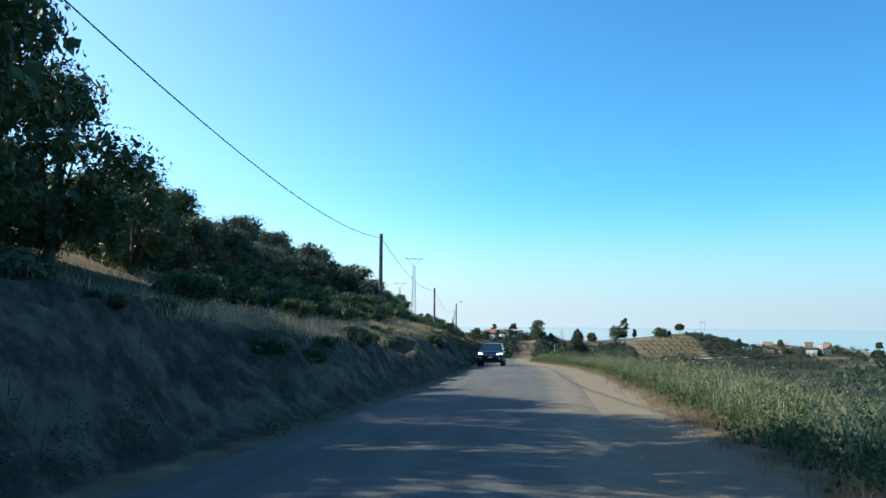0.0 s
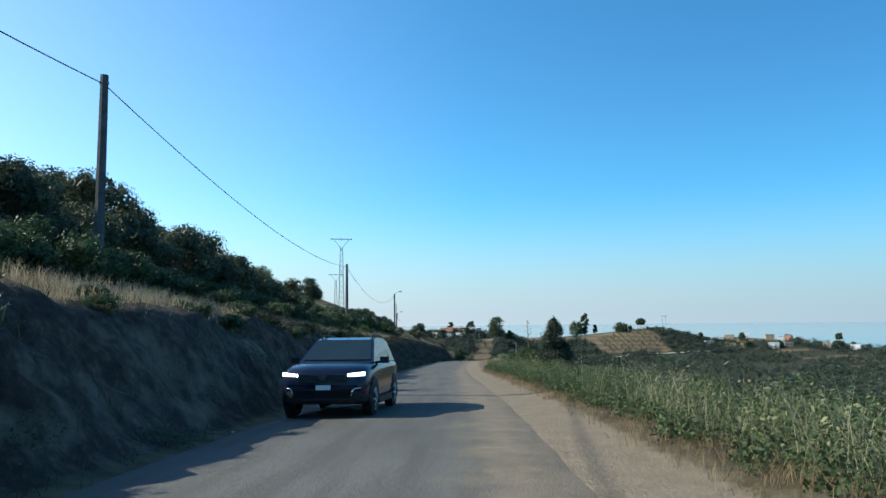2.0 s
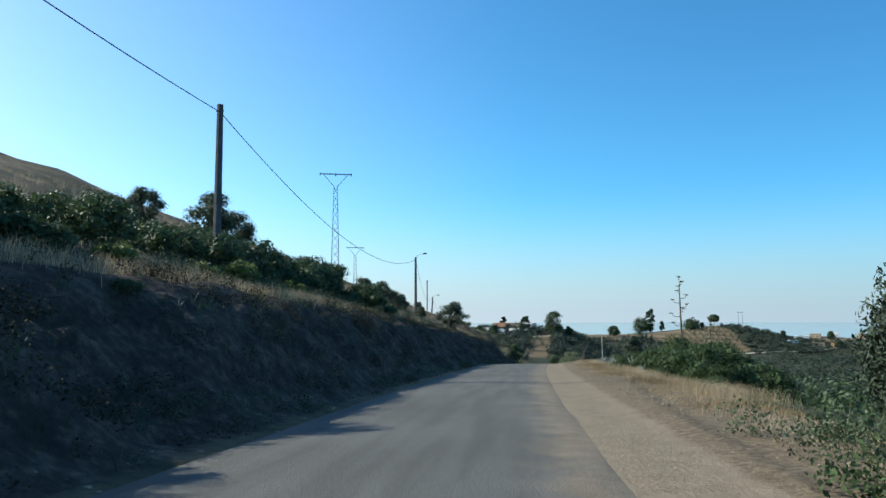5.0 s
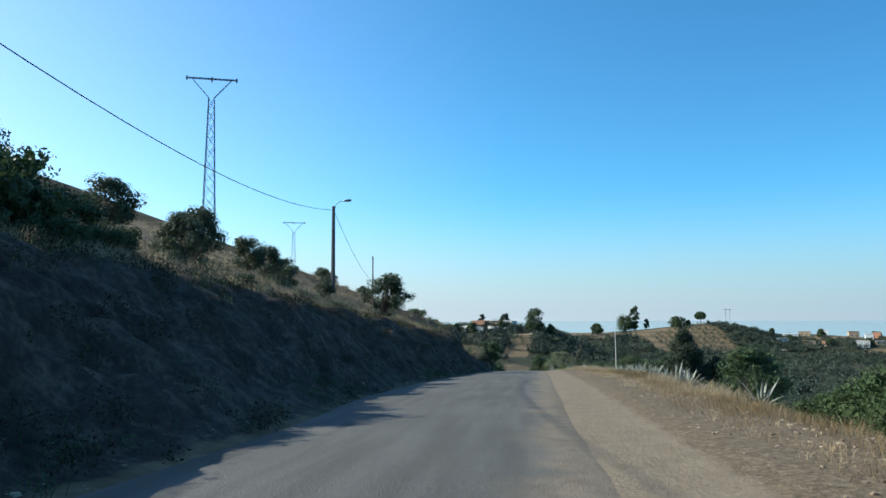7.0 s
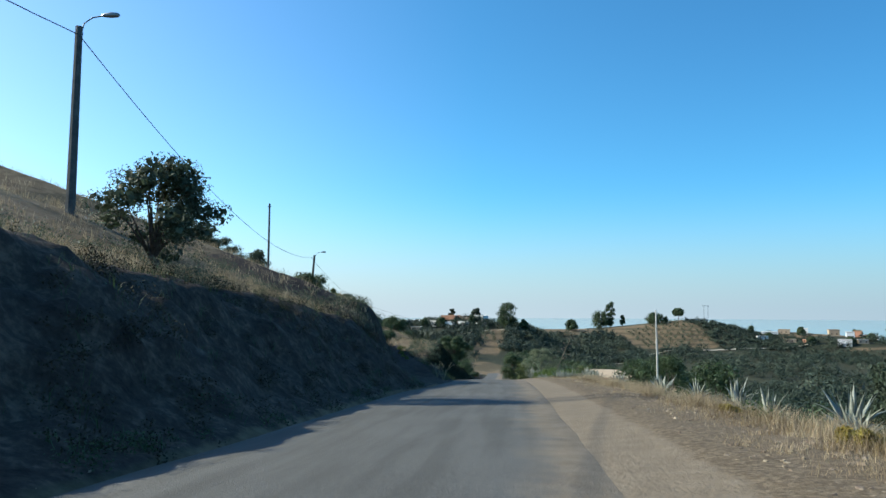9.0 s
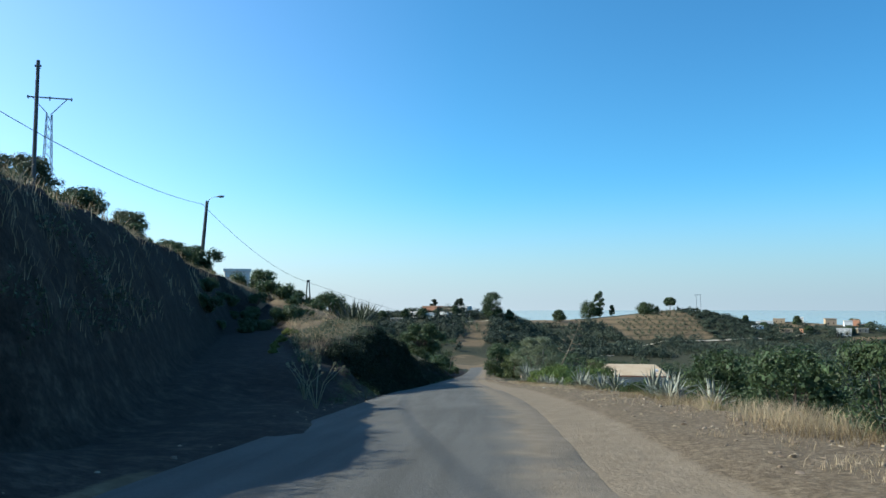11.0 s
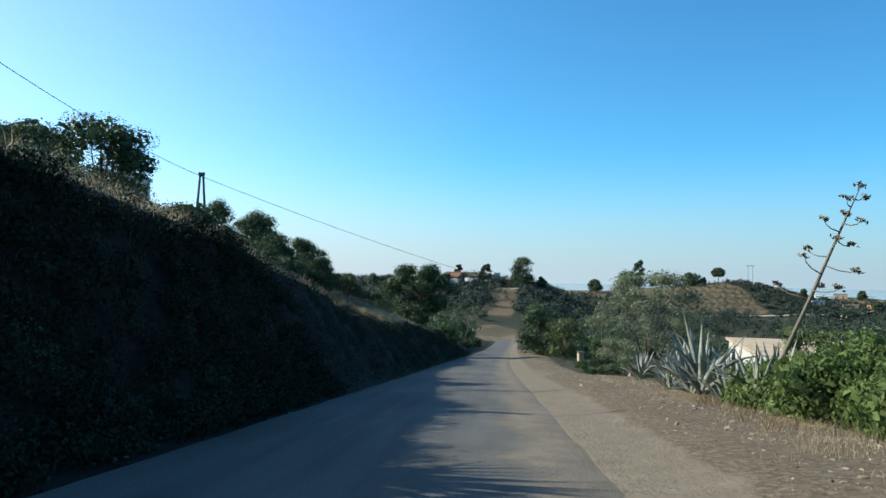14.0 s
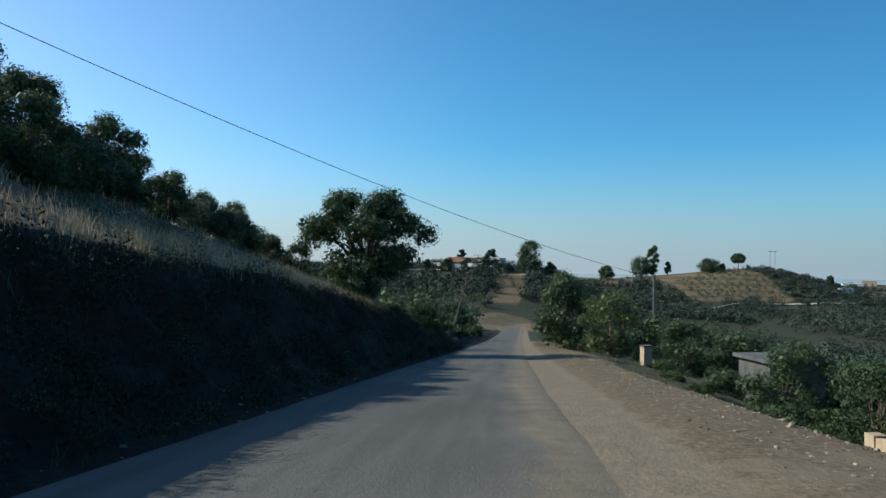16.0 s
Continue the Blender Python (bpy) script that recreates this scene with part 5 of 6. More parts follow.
# leaf heaps added to bring the later bank down to its shade
weeds(1100, lambda y, r: bank_edge(y) + 0.1 + (bank_foot(y) - bank_edge(y)) * (0.1 + 0.9 * r**1.3), 268, 345, 35, 0.36, 90, M_SHADE_CREEPER, "bank_scrub", "tufts added over the earth bank, coloured dark as deep shade", 0.35, 0.06)
weeds(2300, lambda y, r: bank_edge(y) + 0.2 + (bank_foot(y) - bank_edge(y)) * (0.16 + 0.84 * r**1.1), 228, 268, 25, 0.3, 105, M_SHADE_CREEPER, "bank_creepers", "creepers added over the cut bank, coloured dark as deep shade", 0.35, 0.07)
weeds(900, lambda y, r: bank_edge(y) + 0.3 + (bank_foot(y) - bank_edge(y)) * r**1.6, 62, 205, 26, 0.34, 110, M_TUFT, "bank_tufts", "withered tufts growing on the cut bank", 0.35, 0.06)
weeds(330, lambda y, r: bank_edge(y) + 0.5 - 4.5 * r, 100, 205, 30, 0.45, 120, M_OLIVE, "crest_bushes", "grey-green low bushes over the crest of the cut", 0.4, 0.065)
weeds(420, lambda y, r: bank_edge(y) + 0.9 - 3.0 * r, 203, 262, 29, 0.4, 70, M_OLIVE, "spur_weeds", "grey-green bushes on the spur beside the track")
weeds(260, lambda y, r: 5.5 + 7 * r, 95, 330, 24, 0.45, 50, M_BUSH, "lip_weeds", "green weeds below the stony verge")


def stones(n, u_of, y0, y1, seed, size, name, label):
    r = np.random.RandomState(seed)
    y = y0 + (y1 - y0) * r.rand(n)
    u = u_of(y, r.rand(n))
    keep = ~((y > 279) & (y < 304) & (u > 5.5))
    u, y = u[keep], y[keep]
    n = len(u)
    x = road_x(y) + u
    s = size * (0.4 + r.rand(n) ** 3 * 2.2)
    ring = [(math.cos(q * 1.2566), math.sin(q * 1.2566)) for q in range(5)]
    base = np.array([(c, w, 0) for c, w in ring] + [(0.75 * c, 0.75 * w, 0.5) for c, w in ring] + [(0.1, 0, 0.62)], float)
    v = base[None] * (s[:, None, None] * (0.65 + 0.7 * r.rand(n, 11, 1))) * (0.6 + 0.8 * r.rand(n, 1, 3))
    a = r.rand(n) * 6.28
    rot = np.stack([np.stack([np.cos(a), -np.sin(a)], -1), np.stack([np.sin(a), np.cos(a)], -1)], -2)
    v[..., :2] = np.einsum("nij,nkj->nki", rot, v[..., :2])
    v += np.stack([x, y, land(x, y) - 0.01], -1)[:, None]
    tri = []
    for q in range(5):
        p = (q + 1) % 5
        tri += [(q, p, 5 + p), (q, 5 + p, 5 + q), (5 + q, 5 + p, 10)]
    f = (np.arange(n)[:, None, None] * 11 + np.array(tri)).reshape(-1, 3)
    return stuff(name, v.reshape(-1, 3), f, M_STONE, label, "stones")


stones(20000, lambda y, r: 2.9 + 3.2 * r**0.7, 70, 335, 31, 0.018, "verge_gravel", "pale gravel and small stones on the verge")
stones(9000, lambda y, r: 2.7 + 3.4 * r**0.7, 214, 330, 34, 0.018, "orange_rubble", "loose broken stones over the orange verge")
stones(4500, lambda y, r: 3.4 + 2.4 * r**0.7, 100, 245, 36, 0.02, "verge_rubble", "loose broken stones on the outer verge")
stones(1300, lambda y, r: bank_foot(y) + 0.5 - 0.9 * r, -14, 345, 32, 0.024, "bank_foot_rubble", "fallen rubble at the foot of the bank")
stones(2200, lambda y, r: 4.2 + 1.8 * r, 95, 335, 33, 0.03, "lip_stones", "larger stones along the lip of the verge")


def dry_thistle(u, y, h, seed):
    """A dead branching thistle with pale spiky heads."""
    r = random.Random(seed)
    root = tagged(new("dry_thistle"), "dead pale thistle with spiky seed heads", "thistle")
    for k in range(7):
        a, w = k * 0.9 + r.uniform(-0.2, 0.2), h * r.uniform(0.3, 0.7)
        top = (math.cos(a) * w, math.sin(a) * w, h * r.uniform(0.65, 1.0))
        stem = part("stem", link_mesh("stem", *tube([(0, 0, -0.1), (top[0] * 0.35, top[1] * 0.35, h * 0.45), top], [0.014, 0.01, 0.006], 5), M_STRAW), root)
        part("head", link_mesh("head", *leaves([top], [(0.05, 0.05, 0.05)], 40, 0.07, seed + k, 0.2, 0.6), M_STRAW), stem)
    place(root, u, y, 1.0, 0, 0)


dry_thistle(-4.9, 216.4, 1.5, 3)
dry_thistle(-5.4, 217.2, 1.1, 9)
YELLOW = bush("dry_shrub", 66, 0.45, 0.5, M_YELLOW, 2600, 0.05, "small yellow flowering shrub on the stony verge", 8)
place(YELLOW, 5.3, 174.2, 1.0)
for u, y, s in ((5.6, 181.5, 0.8), (6.0, 199, 0.9), (5.8, 214, 0.8)):
    again(YELLOW, u, y, s)


def scrap(u, y, s, turn):
    """A crumpled paper scrap."""
    r = random.Random(int(y * 10))
    verts = [(a * s, b * s, 0.01 + s * r.uniform(0, 0.35)) for a in (-1, 0, 1) for b in (-0.7, 0, 0.7)]
    faces = [(0, 1, 4, 3), (1, 2, 5, 4), (3, 4, 7, 6), (4, 5, 8, 7)]
    ob = tagged(new("paper_scrap", link_mesh("paper_scrap", verts, faces, M_PLAINPAPER)), "crumpled white paper scrap on the gravel", "litter")
    ob.modifiers.new("thickness", "SOLIDIFY").thickness = 0.004
    place(ob, u, y, 1.0, turn, 0.005)


scrap(3.3, 229.8, 0.06, 20)
scrap(2.9, 270.2, 0.06, 70)

# ---- woods, groves and houses across the valley ----
def far_clumps(n, seed, where, size, each, leaf, mat, name, label):
    """Rounded crowns of three uneven lobes each."""
    r = np.random.RandomState(seed)
    x, y = where(r, n)
    s = size * (0.45 + 1.2 * r.rand(len(x)) ** 1.5)
    c = np.stack([x, y, land(x, y) + s * 0.7], -1)
    c, s = np.repeat(c, 3, 0), np.repeat(s, 3)
    c = c + r.normal(size=c.shape) * (s * 0.42)[:, None] * (1, 1, 0.6)
    s = s * (0.55 + 0.35 * r.rand(len(s)))
    v, f = leaves(c, np.stack([s, s, s * 0.85], -1), len(x) * each, leaf, seed, 0.7, 0.25, 0.0, 0.8)
    return stuff(name, v, f, mat, label, "woods")


def off_road(x, y):
    return x - road_x(np.clip(y, -90, 640))


def wooded(r, x, y):
    return bare(x, y) * (y > 400) < 0.3 + 0.5 * (r.rand(len(x)) < 0.02)


def valley(r, n):
    x, y = 60 + 520 * r.rand(n * 3), 120 + 650 * r.rand(n * 3)
    keep = (fbm(x, y, 48, 3) > -0.3) & (off_road(x, y) > 150) & wooded(r, x, y)
    return x[keep][:n], y[keep][:n]


def mid_valley(r, n):
    x, y = 60 + 170 * r.rand(n * 3), 120 + 420 * r.rand(n * 3)
    keep = (fbm(x, y, 48, 3) > -0.35) & (off_road(x, y) > 55) & (off_road(x, y) < 160) & wooded(r, x, y)
    return x[keep][:n], y[keep][:n]


def near_valley(r, n):
    x, y = 20 + 110 * r.rand(n * 3), 40 + 440 * r.rand(n * 3)
    keep = (fbm(x, y, 26, 3) > -0.12) & (off_road(x, y) > 24) & (off_road(x, y) < 68)
    return x[keep][:n], y[keep][:n]


def ridge(r, n):
    x, y = -90 + 305 * r.rand(n), 640 + 172 * r.rand(n)
    keep = (fbm(x, y, 55, 3) > -0.25) & wooded(r, x, y)
    return x[keep], y[keep]


def spread_ridge(r, n):
    x, y = -60 + 640 * r.rand(n), 480 + 370 * r.rand(n)
    keep = (fbm(x + 300, y, 40, 3) > -0.1) & (np.abs(off_road(x, y)) > 14) & wooded(r, x, y)
    return x[keep], y[keep]


far_clumps(1500, 40, near_valley, 2.3, 240, 0.38, M_OAK, "slope_scrub", "dark scrub down the slope below the road")
far_clumps(1500, 47, mid_valley, 3.0, 150, 0.55, M_FARWOOD, "slope_woods", "dark scrub woods on the lower slope")
far_clumps(5000, 41, valley, 3.3, 76, 0.85, M_FARWOOD, "valley_woods", "dark scrub woods down the valley")
far_clumps(4100, 42, ridge, 2.8, 50, 0.95, M_FARWOOD, "ridge_woods", "grey-green woods on the far ridge")
far_clumps(3000, 43, spread_ridge, 2.0, 50, 0.8, M_FARWOOD, "hill_scrub", "scattered scrub over the far hills")


def hill_side(r, n):
    x, y = 290 + 86 * r.rand(n), 742 + 84 * r.rand(n)
    return x, y


far_clumps(900, 45, hill_side, 1.5, 40, 0.7, M_FARWOOD, "hillside_scrub", "low dark scrub on the shaded side of the hill")


def road_end(r, n):
    x, y = -70 + 270 * r.rand(n * 2), 350 + 300 * r.rand(n * 2)
    keep = (fbm(x + 90, y, 30, 3) > -0.1) & (np.abs(off_road(x, y)) > 8 + 0.02 * (y - 350)) & wooded(r, x, y)
    return x[keep][:n], y[keep][:n]


far_clumps(3200, 44, road_end, 2.0, 60, 0.6, M_OAK, "lower_scrub", "dark bushes about the foot of the hill")


def grove(x0, y0, nx, ny, dx, dy, seed, label):
    r = np.random.RandomState(seed)
    gx, gy = np.meshgrid(np.arange(nx) * dx, np.arange(ny) * dy)
    x = x0 + gx.ravel() + r.normal(size=nx * ny) * 0.7
    y = y0 + gy.ravel() + 0.25 * gx.ravel() + r.normal(size=nx * ny) * 0.7
    c = np.stack([x, y, land(x, y) + 1.3], -1)
    s = 1.8 + 0.6 * r.rand(len(x))
    v, f = leaves(c, np.stack([s, s, s], -1), len(x) * 44, 0.9, seed, 0.7, 0.25, 0.0, 0.8)
    stuff("olive_grove", v, f, M_OLIVE, label, "grove")


grove(228, 752, 10, 8, 6.5, 8, 51, "rows of small olive trees on the far hill")
grove(60, 676, 5, 7, 6.0, 8, 52, "rows of small olive trees below the ridge")
grove(0, 560, 8, 9, 7, 8, 53, "rows of olive trees beyond the end of the road")


def far_tree(x, y, h, r, mat, label, seed, bare=0.25, clumps=46, small=0.25):
    h, r = h * 1.25, r * 1.3
    ob = tree("far_tree", seed, h, r, 0.3, M_OAK if mat is M_FARWOOD else mat, 8000, 0.55, clumps, label, bare=bare, slim=0.6, small=small)
    ob.matrix_basis = pose(x, y, float(land(x, y)) - 0.3)


far_tree(102, 735, 18, 8.0, M_FARWOOD, "tall broad eucalyptus on the ridge", 71, 0.12, 70, 0.24)
far_tree(116, 738, 9, 3.6, M_FARWOOD, "round tree beside the tall eucalyptus", 72, 0.15)
far_tree(219, 868, 14, 9.0, M_FARWOOD, "broad dark trees on the saddle", 73, 0.02, 60, 0.28)
far_tree(229, 869, 21, 4.5, M_FARWOOD, "tall narrow tree on the saddle", 74, 0.05, 46, 0.32)
far_tree(241, 865, 9, 2.5, M_FARWOOD, "small tree on the ridge line", 75, 0.15)
far_tree(262, 828, 9, 8.0, M_FARWOOD, "low spreading tree on the hill's shoulder", 76, 0.05)
far_tree(284, 826, 10, 5.0, M_FARWOOD, "umbrella-shaped pine on the hilltop", 77, 0.45)
far_tree(272, 828, 5, 2.2, M_FARWOOD, "small round tree on the hilltop", 78, 0.2)
far_tree(184, 850, 9, 6.0, M_FARWOOD, "dark round trees in the saddle", 79, 0.1)
far_tree(500, 790, 13, 3.6, M_FARWOOD, "thin lone pine on the skyline", 80, 0.6)
far_tree(60, 800, 10, 3, M_CYPRESS, "dark trees behind the village", 81, 0.1)
far_tree(82, 800, 10, 4, M_CYPRESS, "dark round tree beside the village", 82, 0.1)


def house(x, y, w, d, h, turn, wall_mat, roof_mat, label, windows=(), base=None, parapet=0.3, name="house"):
    """A flat-roofed house: four walls with thickness, roof slab, parapet, windows set into the front."""
    z = float(land(x, y)) - 0.6 if base is None else base
    root = new(name)
    tagged(root, label, "house")
    part("wall", link_mesh("wall", *joined([box(-w / 2, -d / 2, 0, w / 2, -d / 2 + 0.25, h), box(-w / 2, d / 2 - 0.25, 0, w / 2, d / 2, h),
                                            box(-w / 2, -d / 2 + 0.25, 0, -w / 2 + 0.25, d / 2 - 0.25, h), box(w / 2 - 0.25, -d / 2 + 0.25, 0, w / 2, d / 2 - 0.25, h)]), wall_mat), root)
    roof = part("roof", link_mesh("roof", *box(-w / 2 - 0.25, -d / 2 - 0.25, h, w / 2 + 0.25, d / 2 + 0.25, h + 0.2), roof_mat), root)
    if parapet > 0:
        for e in (-d / 2 - 0.25, d / 2 + 0.1):
            part("parapet", link_mesh("parapet", *box(-w / 2 - 0.25, e, h + 0.2, w / 2 + 0.25, e + 0.15, h + 0.2 + parapet), wall_mat), roof)
    for wx, wz, ww, wh in windows:
        win = part("window", link_mesh("window", *box(wx - ww / 2, -d / 2 - 0.03, wz, wx + ww / 2, -d / 2 + 0.02, wz + wh), M_GLASSDARK), root)
        part("sill", link_mesh("sill", *box(wx - ww / 2 - 0.08, -d / 2 - 0.1, wz - 0.08, wx + ww / 2 + 0.08, -d / 2, wz), wall_mat), win)
    root.matrix_basis = pose(x, y, z, 0, 0, turn - (32 if y > 500 else 0))
    return root


two = ((-2.2, 1.2, 1.0, 1.2), (2.0, 1.2, 1.0, 1.2))
house(366, 808, 14, 8, 4.0, 6, M_WHITE, M_WHITE, "long white house on the far plateau", two)
house(384, 815, 10, 9, 4.0, 0, M_RENDER, M_RENDER, "ochre house beside the white one", two)
house(402, 812, 7, 7, 4.5, 0, M_WHITE, M_WHITE, "small white house among trees", two)
house(424, 800, 9, 8, 5.5, 10, M_RENDER, M_RENDER, "tan unfinished house on the plateau", two)
house(452, 790, 11, 8, 4.0, 4, M_BRICK, M_BRICK, "red-brown house on the slope", two)
house(475, 775, 9, 8, 4.0, 4, M_WHITE, M_WHITE, "pale house near the skyline", two)
house(520, 720, 13, 9, 6.0, 12, M_RENDER, M_BRICK, "tall tan block above the valley", two)
house(560, 700, 10, 9, 5.0, 8, M_RENDER, M_WHITE, "tan house at the edge of the village", two)
house(58, 790, 14, 10, 7.0, 0, M_BRICK, M_RENDER, "pink brick house in the ridge village", two)
house(72, 786, 10, 9, 5.5, 8, M_RENDER, M_RENDER, "ochre house in the ridge village", two)
house(84, 778, 11, 9, 6.0, -6, M_WHITE, M_WHITE, "white house in the ridge village", two)
house(30, 800, 10, 8, 5.0, 4, M_WHITE, M_WHITE, "small white house on the ridge", two)
house(12, 806, 10, 8, 5.0, 0, M_RENDER, M_WHITE, "pale house on the end of the ridge", two)
house(-6, 800, 9, 8, 5.0, 0, M_WHITE, M_WHITE, "small pale house under the ridge", two)


hrng = random.Random(12)
for k in range(16):
    hx, hy = 345 + k * 15 + hrng.uniform(-6, 6), 775 + hrng.uniform(-45, 35)
    house(hx, hy, hrng.uniform(6, 11), hrng.uniform(6, 8), hrng.choice((3.0, 3.5, 5.5)), hrng.uniform(-20, 20), hrng.choice((M_WHITE, M_RENDER, M_BRICK, M_WHITE)), hrng.choice((M_WHITE, M_RENDER)), "small flat-roofed village house on the far plateau", two)
for k in range(9):
    hx, hy = -30 + k * 14 + hrng.uniform(-5, 5), 770 + hrng.uniform(-25, 30)
    house(hx, hy, hrng.uniform(6, 9), hrng.uniform(6, 8), hrng.choice((3.0, 5.0)), hrng.uniform(-20, 20), hrng.choice((M_WHITE, M_RENDER, M_WHITE)), hrng.choice((M_WHITE, M_RENDER)), "small flat-roofed house in the ridge village", two)
for k in range(8):
    far_tree(-25 + k * 14 + hrng.uniform(-6, 6), 752 + hrng.uniform(-12, 20), hrng.uniform(5, 8), hrng.uniform(2.5, 4.5), M_FARWOOD, "dark tree among the ridge village houses", 120 + k, 0.1)
for k in range(14):
    far_tree(340 + k * 17 + hrng.uniform(-7, 7), 770 + hrng.uniform(-50, 40), hrng.uniform(4, 7), hrng.uniform(2, 4), M_FARWOOD, "dark tree among the far village houses", 90 + k, 0.1)


def far_frame_pylon(x, y, h):
    root = new("frame_pylon")
    tagged(root, "thin two-legged power pylon on the hill", "pylon")
    z = float(land(x, y))
    for s in (-1, 1):
        part("leg", link_mesh("leg", *tube([(s * 2.6, 0, -1), (s * 2.6, 0, h)], [0.22, 0.15], 5), M_STEEL), root)
    part("crossarm", link_mesh("crossarm", *box(-4.5, -0.15, h - 0.5, 4.5, 0.15, h - 0.1), M_STEEL), root)
    root.matrix_basis = pose(x, y, z, 0, 0, 20)


far_frame_pylon(312, 826, 15)


def hill_track(points, wide, label):
    """A pale track cut along the far hillside, laid a little above the ground."""
    pts = np.array(points, float)
    s = np.linspace(0, len(pts) - 1, 60)
    x, y = np.interp(s, range(len(pts)), pts[:, 0]), np.interp(s, range(len(pts)), pts[:, 1])
    tx, ty = np.gradient(x), np.gradient(y)
    q = np.hypot(tx, ty)
    nx, ny = -ty / q, tx / q
    rows = []
    for o in (-wide / 2, 0, wide / 2):
        rows.append(np.stack([x + nx * o, y + ny * o, land(x + nx * o, y + ny * o) + 0.5], -1))
    me = link_mesh("track", np.stack(rows, 1).reshape(-1, 3), sheet_faces(60, 3), M_CHALK, True)
    tagged(new("track", me), label, "track", kind="structure")


hill_track([(215, 722), (243, 741), (270, 745), (300, 746), (330, 748), (372, 752)], 3.0, "pale dirt track along the foot of the far hill")
hill_track([(56, 696), (70, 710), (86, 723), (100, 732), (108, 737)], 2.4, "pale dirt track up to the ridge")
hill_track([(120, 650), (150, 668), (180, 672)], 2.0, "pale dirt track below the saddle")

# ---- things beside the road ----
lower = house(58.3, 297.9, 9.0, 17.0, 5.0, -15, M_LIMED, M_ROOF, "whitewashed flat-roofed house below the road", ((1.7, 2.6, 1.5, 1.35),), -25.1, 0.0)
part("roof_edge", link_mesh("roof_edge", *box(-4.78, -8.785, 5.0, 4.78, -8.755, 5.17), M_BRICK), lower, "thin red brick edge under the roof")
part("chimney", link_mesh("chimney", *box(3.2, -3.9, 5.17, 3.8, -3.3, 5.6), M_WHITE), lower)
house(63.7, 291.8, 4.4, 5.0, 2.9, -15, M_LIMED, M_CONCRETE, "low whitewashed annex beside the flat-roofed house", (), -25.6, 0.0, "annex")
house(-7.0, 331.2, 4.6, 5.0, 5.4, 14, M_WHITE, M_WHITE, "white house high on the slope", ((0.9, 2.6, 0.9, 1.4),), -9.2, 0.3)


def low_wall(ax, ay, bx, by, h, t, mat, name, label):
    a, b = Vector((ax, ay, 0)), Vector((bx, by, 0))
    n = max(2, int((b - a).length / 0.8))
    side = (b - a).normalized().cross(Vector((0, 0, 1))) * t / 2
    verts, faces = [], []
    zs = [float(land(a.lerp(b, k / n).x, a.lerp(b, k / n).y)) for k in range(n + 1)]
    top = sum(zs) / len(zs) + h
    for k in range(n + 1):
        p = a.lerp(b, k / n)
        for q in (-side, side):
            verts += [(p.x + q.x, p.y + q.y, min(zs) - 0.4), (p.x + q.x, p.y + q.y, top)]
    for k in range(n):
        i = k * 4
        faces += [(i, i + 4, i + 5, i + 1), (i + 2, i + 3, i + 7, i + 6), (i + 1, i + 5, i + 7, i + 3)]
    e = n * 4
    faces += [(0, 1, 3, 2), (e, e + 2, e + 3, e + 1)]
    return tagged(new(name, link_mesh(name, verts, faces, mat)), label, "wall")


def driveway_wall():
    """A low wall that steps down with the lane, with a short end post at the bottom."""
    a, b = Vector((41.0, 286.5, 0)), Vector((44.7, 299.4, 0))
    side = (b - a).normalized().cross(Vector((0, 0, 1))) * 0.12
    n = 9
    verts, faces = [], []
    for k in range(n + 1):
        p = a.lerp(b, k / n)
        top = -19.98 + (-22.75 + 19.98) * k / n
        for q in (-side, side):
            verts += [(p.x + q.x, p.y + q.y, top - 1.6), (p.x + q.x, p.y + q.y, top)]
    for k in range(n):
        i = k * 4
        faces += [(i, i + 4, i + 5, i + 1), (i + 2, i + 3, i + 7, i + 6), (i + 1, i + 5, i + 7, i + 3)]
    e = n * 4
    faces += [(0, 1, 3, 2), (e, e + 2, e + 3, e + 1)]
    root = new("garden_wall")
    tagged(root, "low ochre rendered wall along the sunken driveway", "wall")
    part("wall", link_mesh("wall", verts, faces, M_RENDER), root)
    part("end_post", link_mesh("end_post", *box(44.55, 299.45, -25, 44.95, 299.85, -22.7), M_RENDER), root)
    part("end_face", link_mesh("end_face", *box(40.86, 286.36, -21.6, 41.14, 286.49, -19.95), M_BRICK), root)


driveway_wall()
low_wall(47.9, 299.4, 54.0, 296.5, 3.7, 0.25, M_WHITE, "yard_wall", "tall whitewashed yard wall behind the tree")


def gate_post(x, y, h, label):
    z = float(land(x, y))
    root = new("gate_post")
    tagged(root, label, "post")
    part("pillar", link_mesh("pillar", *box(-0.32, -0.3, -0.8, 0.32, 0.3, h), M_RENDER), root)
    part("cap", link_mesh("cap", *box(-0.36, -0.34, h, 0.36, 0.34, h + 0.1), M_CONCRETE), root)
    root.matrix_basis = pose(x, y, z, 0, 0, 10)


gate_post(48.3, 330, 1.6, "stubby tan gate post at the verge")
house(52.2, 318.9, 3.2, 2.8, 2.6, 8, M_CONCRETE, M_CONCRETE, "small grey shed with a flat roof", (), -25.9, 0, "shed")

# ---- the oncoming car ----
M_PAINT = material("navy_paint", [(0.006, 0.01, 0.026), (0.009, 0.014, 0.034)], 1.0, 0.2, 0, spec=0.3)
M_PAINT.node_tree.nodes["Principled BSDF"].inputs["Coat Weight"].default_value = 0.12
M_PLASTIC = material("black_plastic", [(0.012, 0.012, 0.013), (0.022, 0.022, 0.023)], 6, 0.6, 0.1)
M_TYRE = material("tyre_rubber", [(0.015, 0.015, 0.015), (0.03, 0.03, 0.028)], 5, 0.85, 0.3)
M_ALLOY = material("alloy_rim", [(0.3, 0.3, 0.31), (0.42, 0.42, 0.43)], 3, 0.35, 0, metal=0.9)
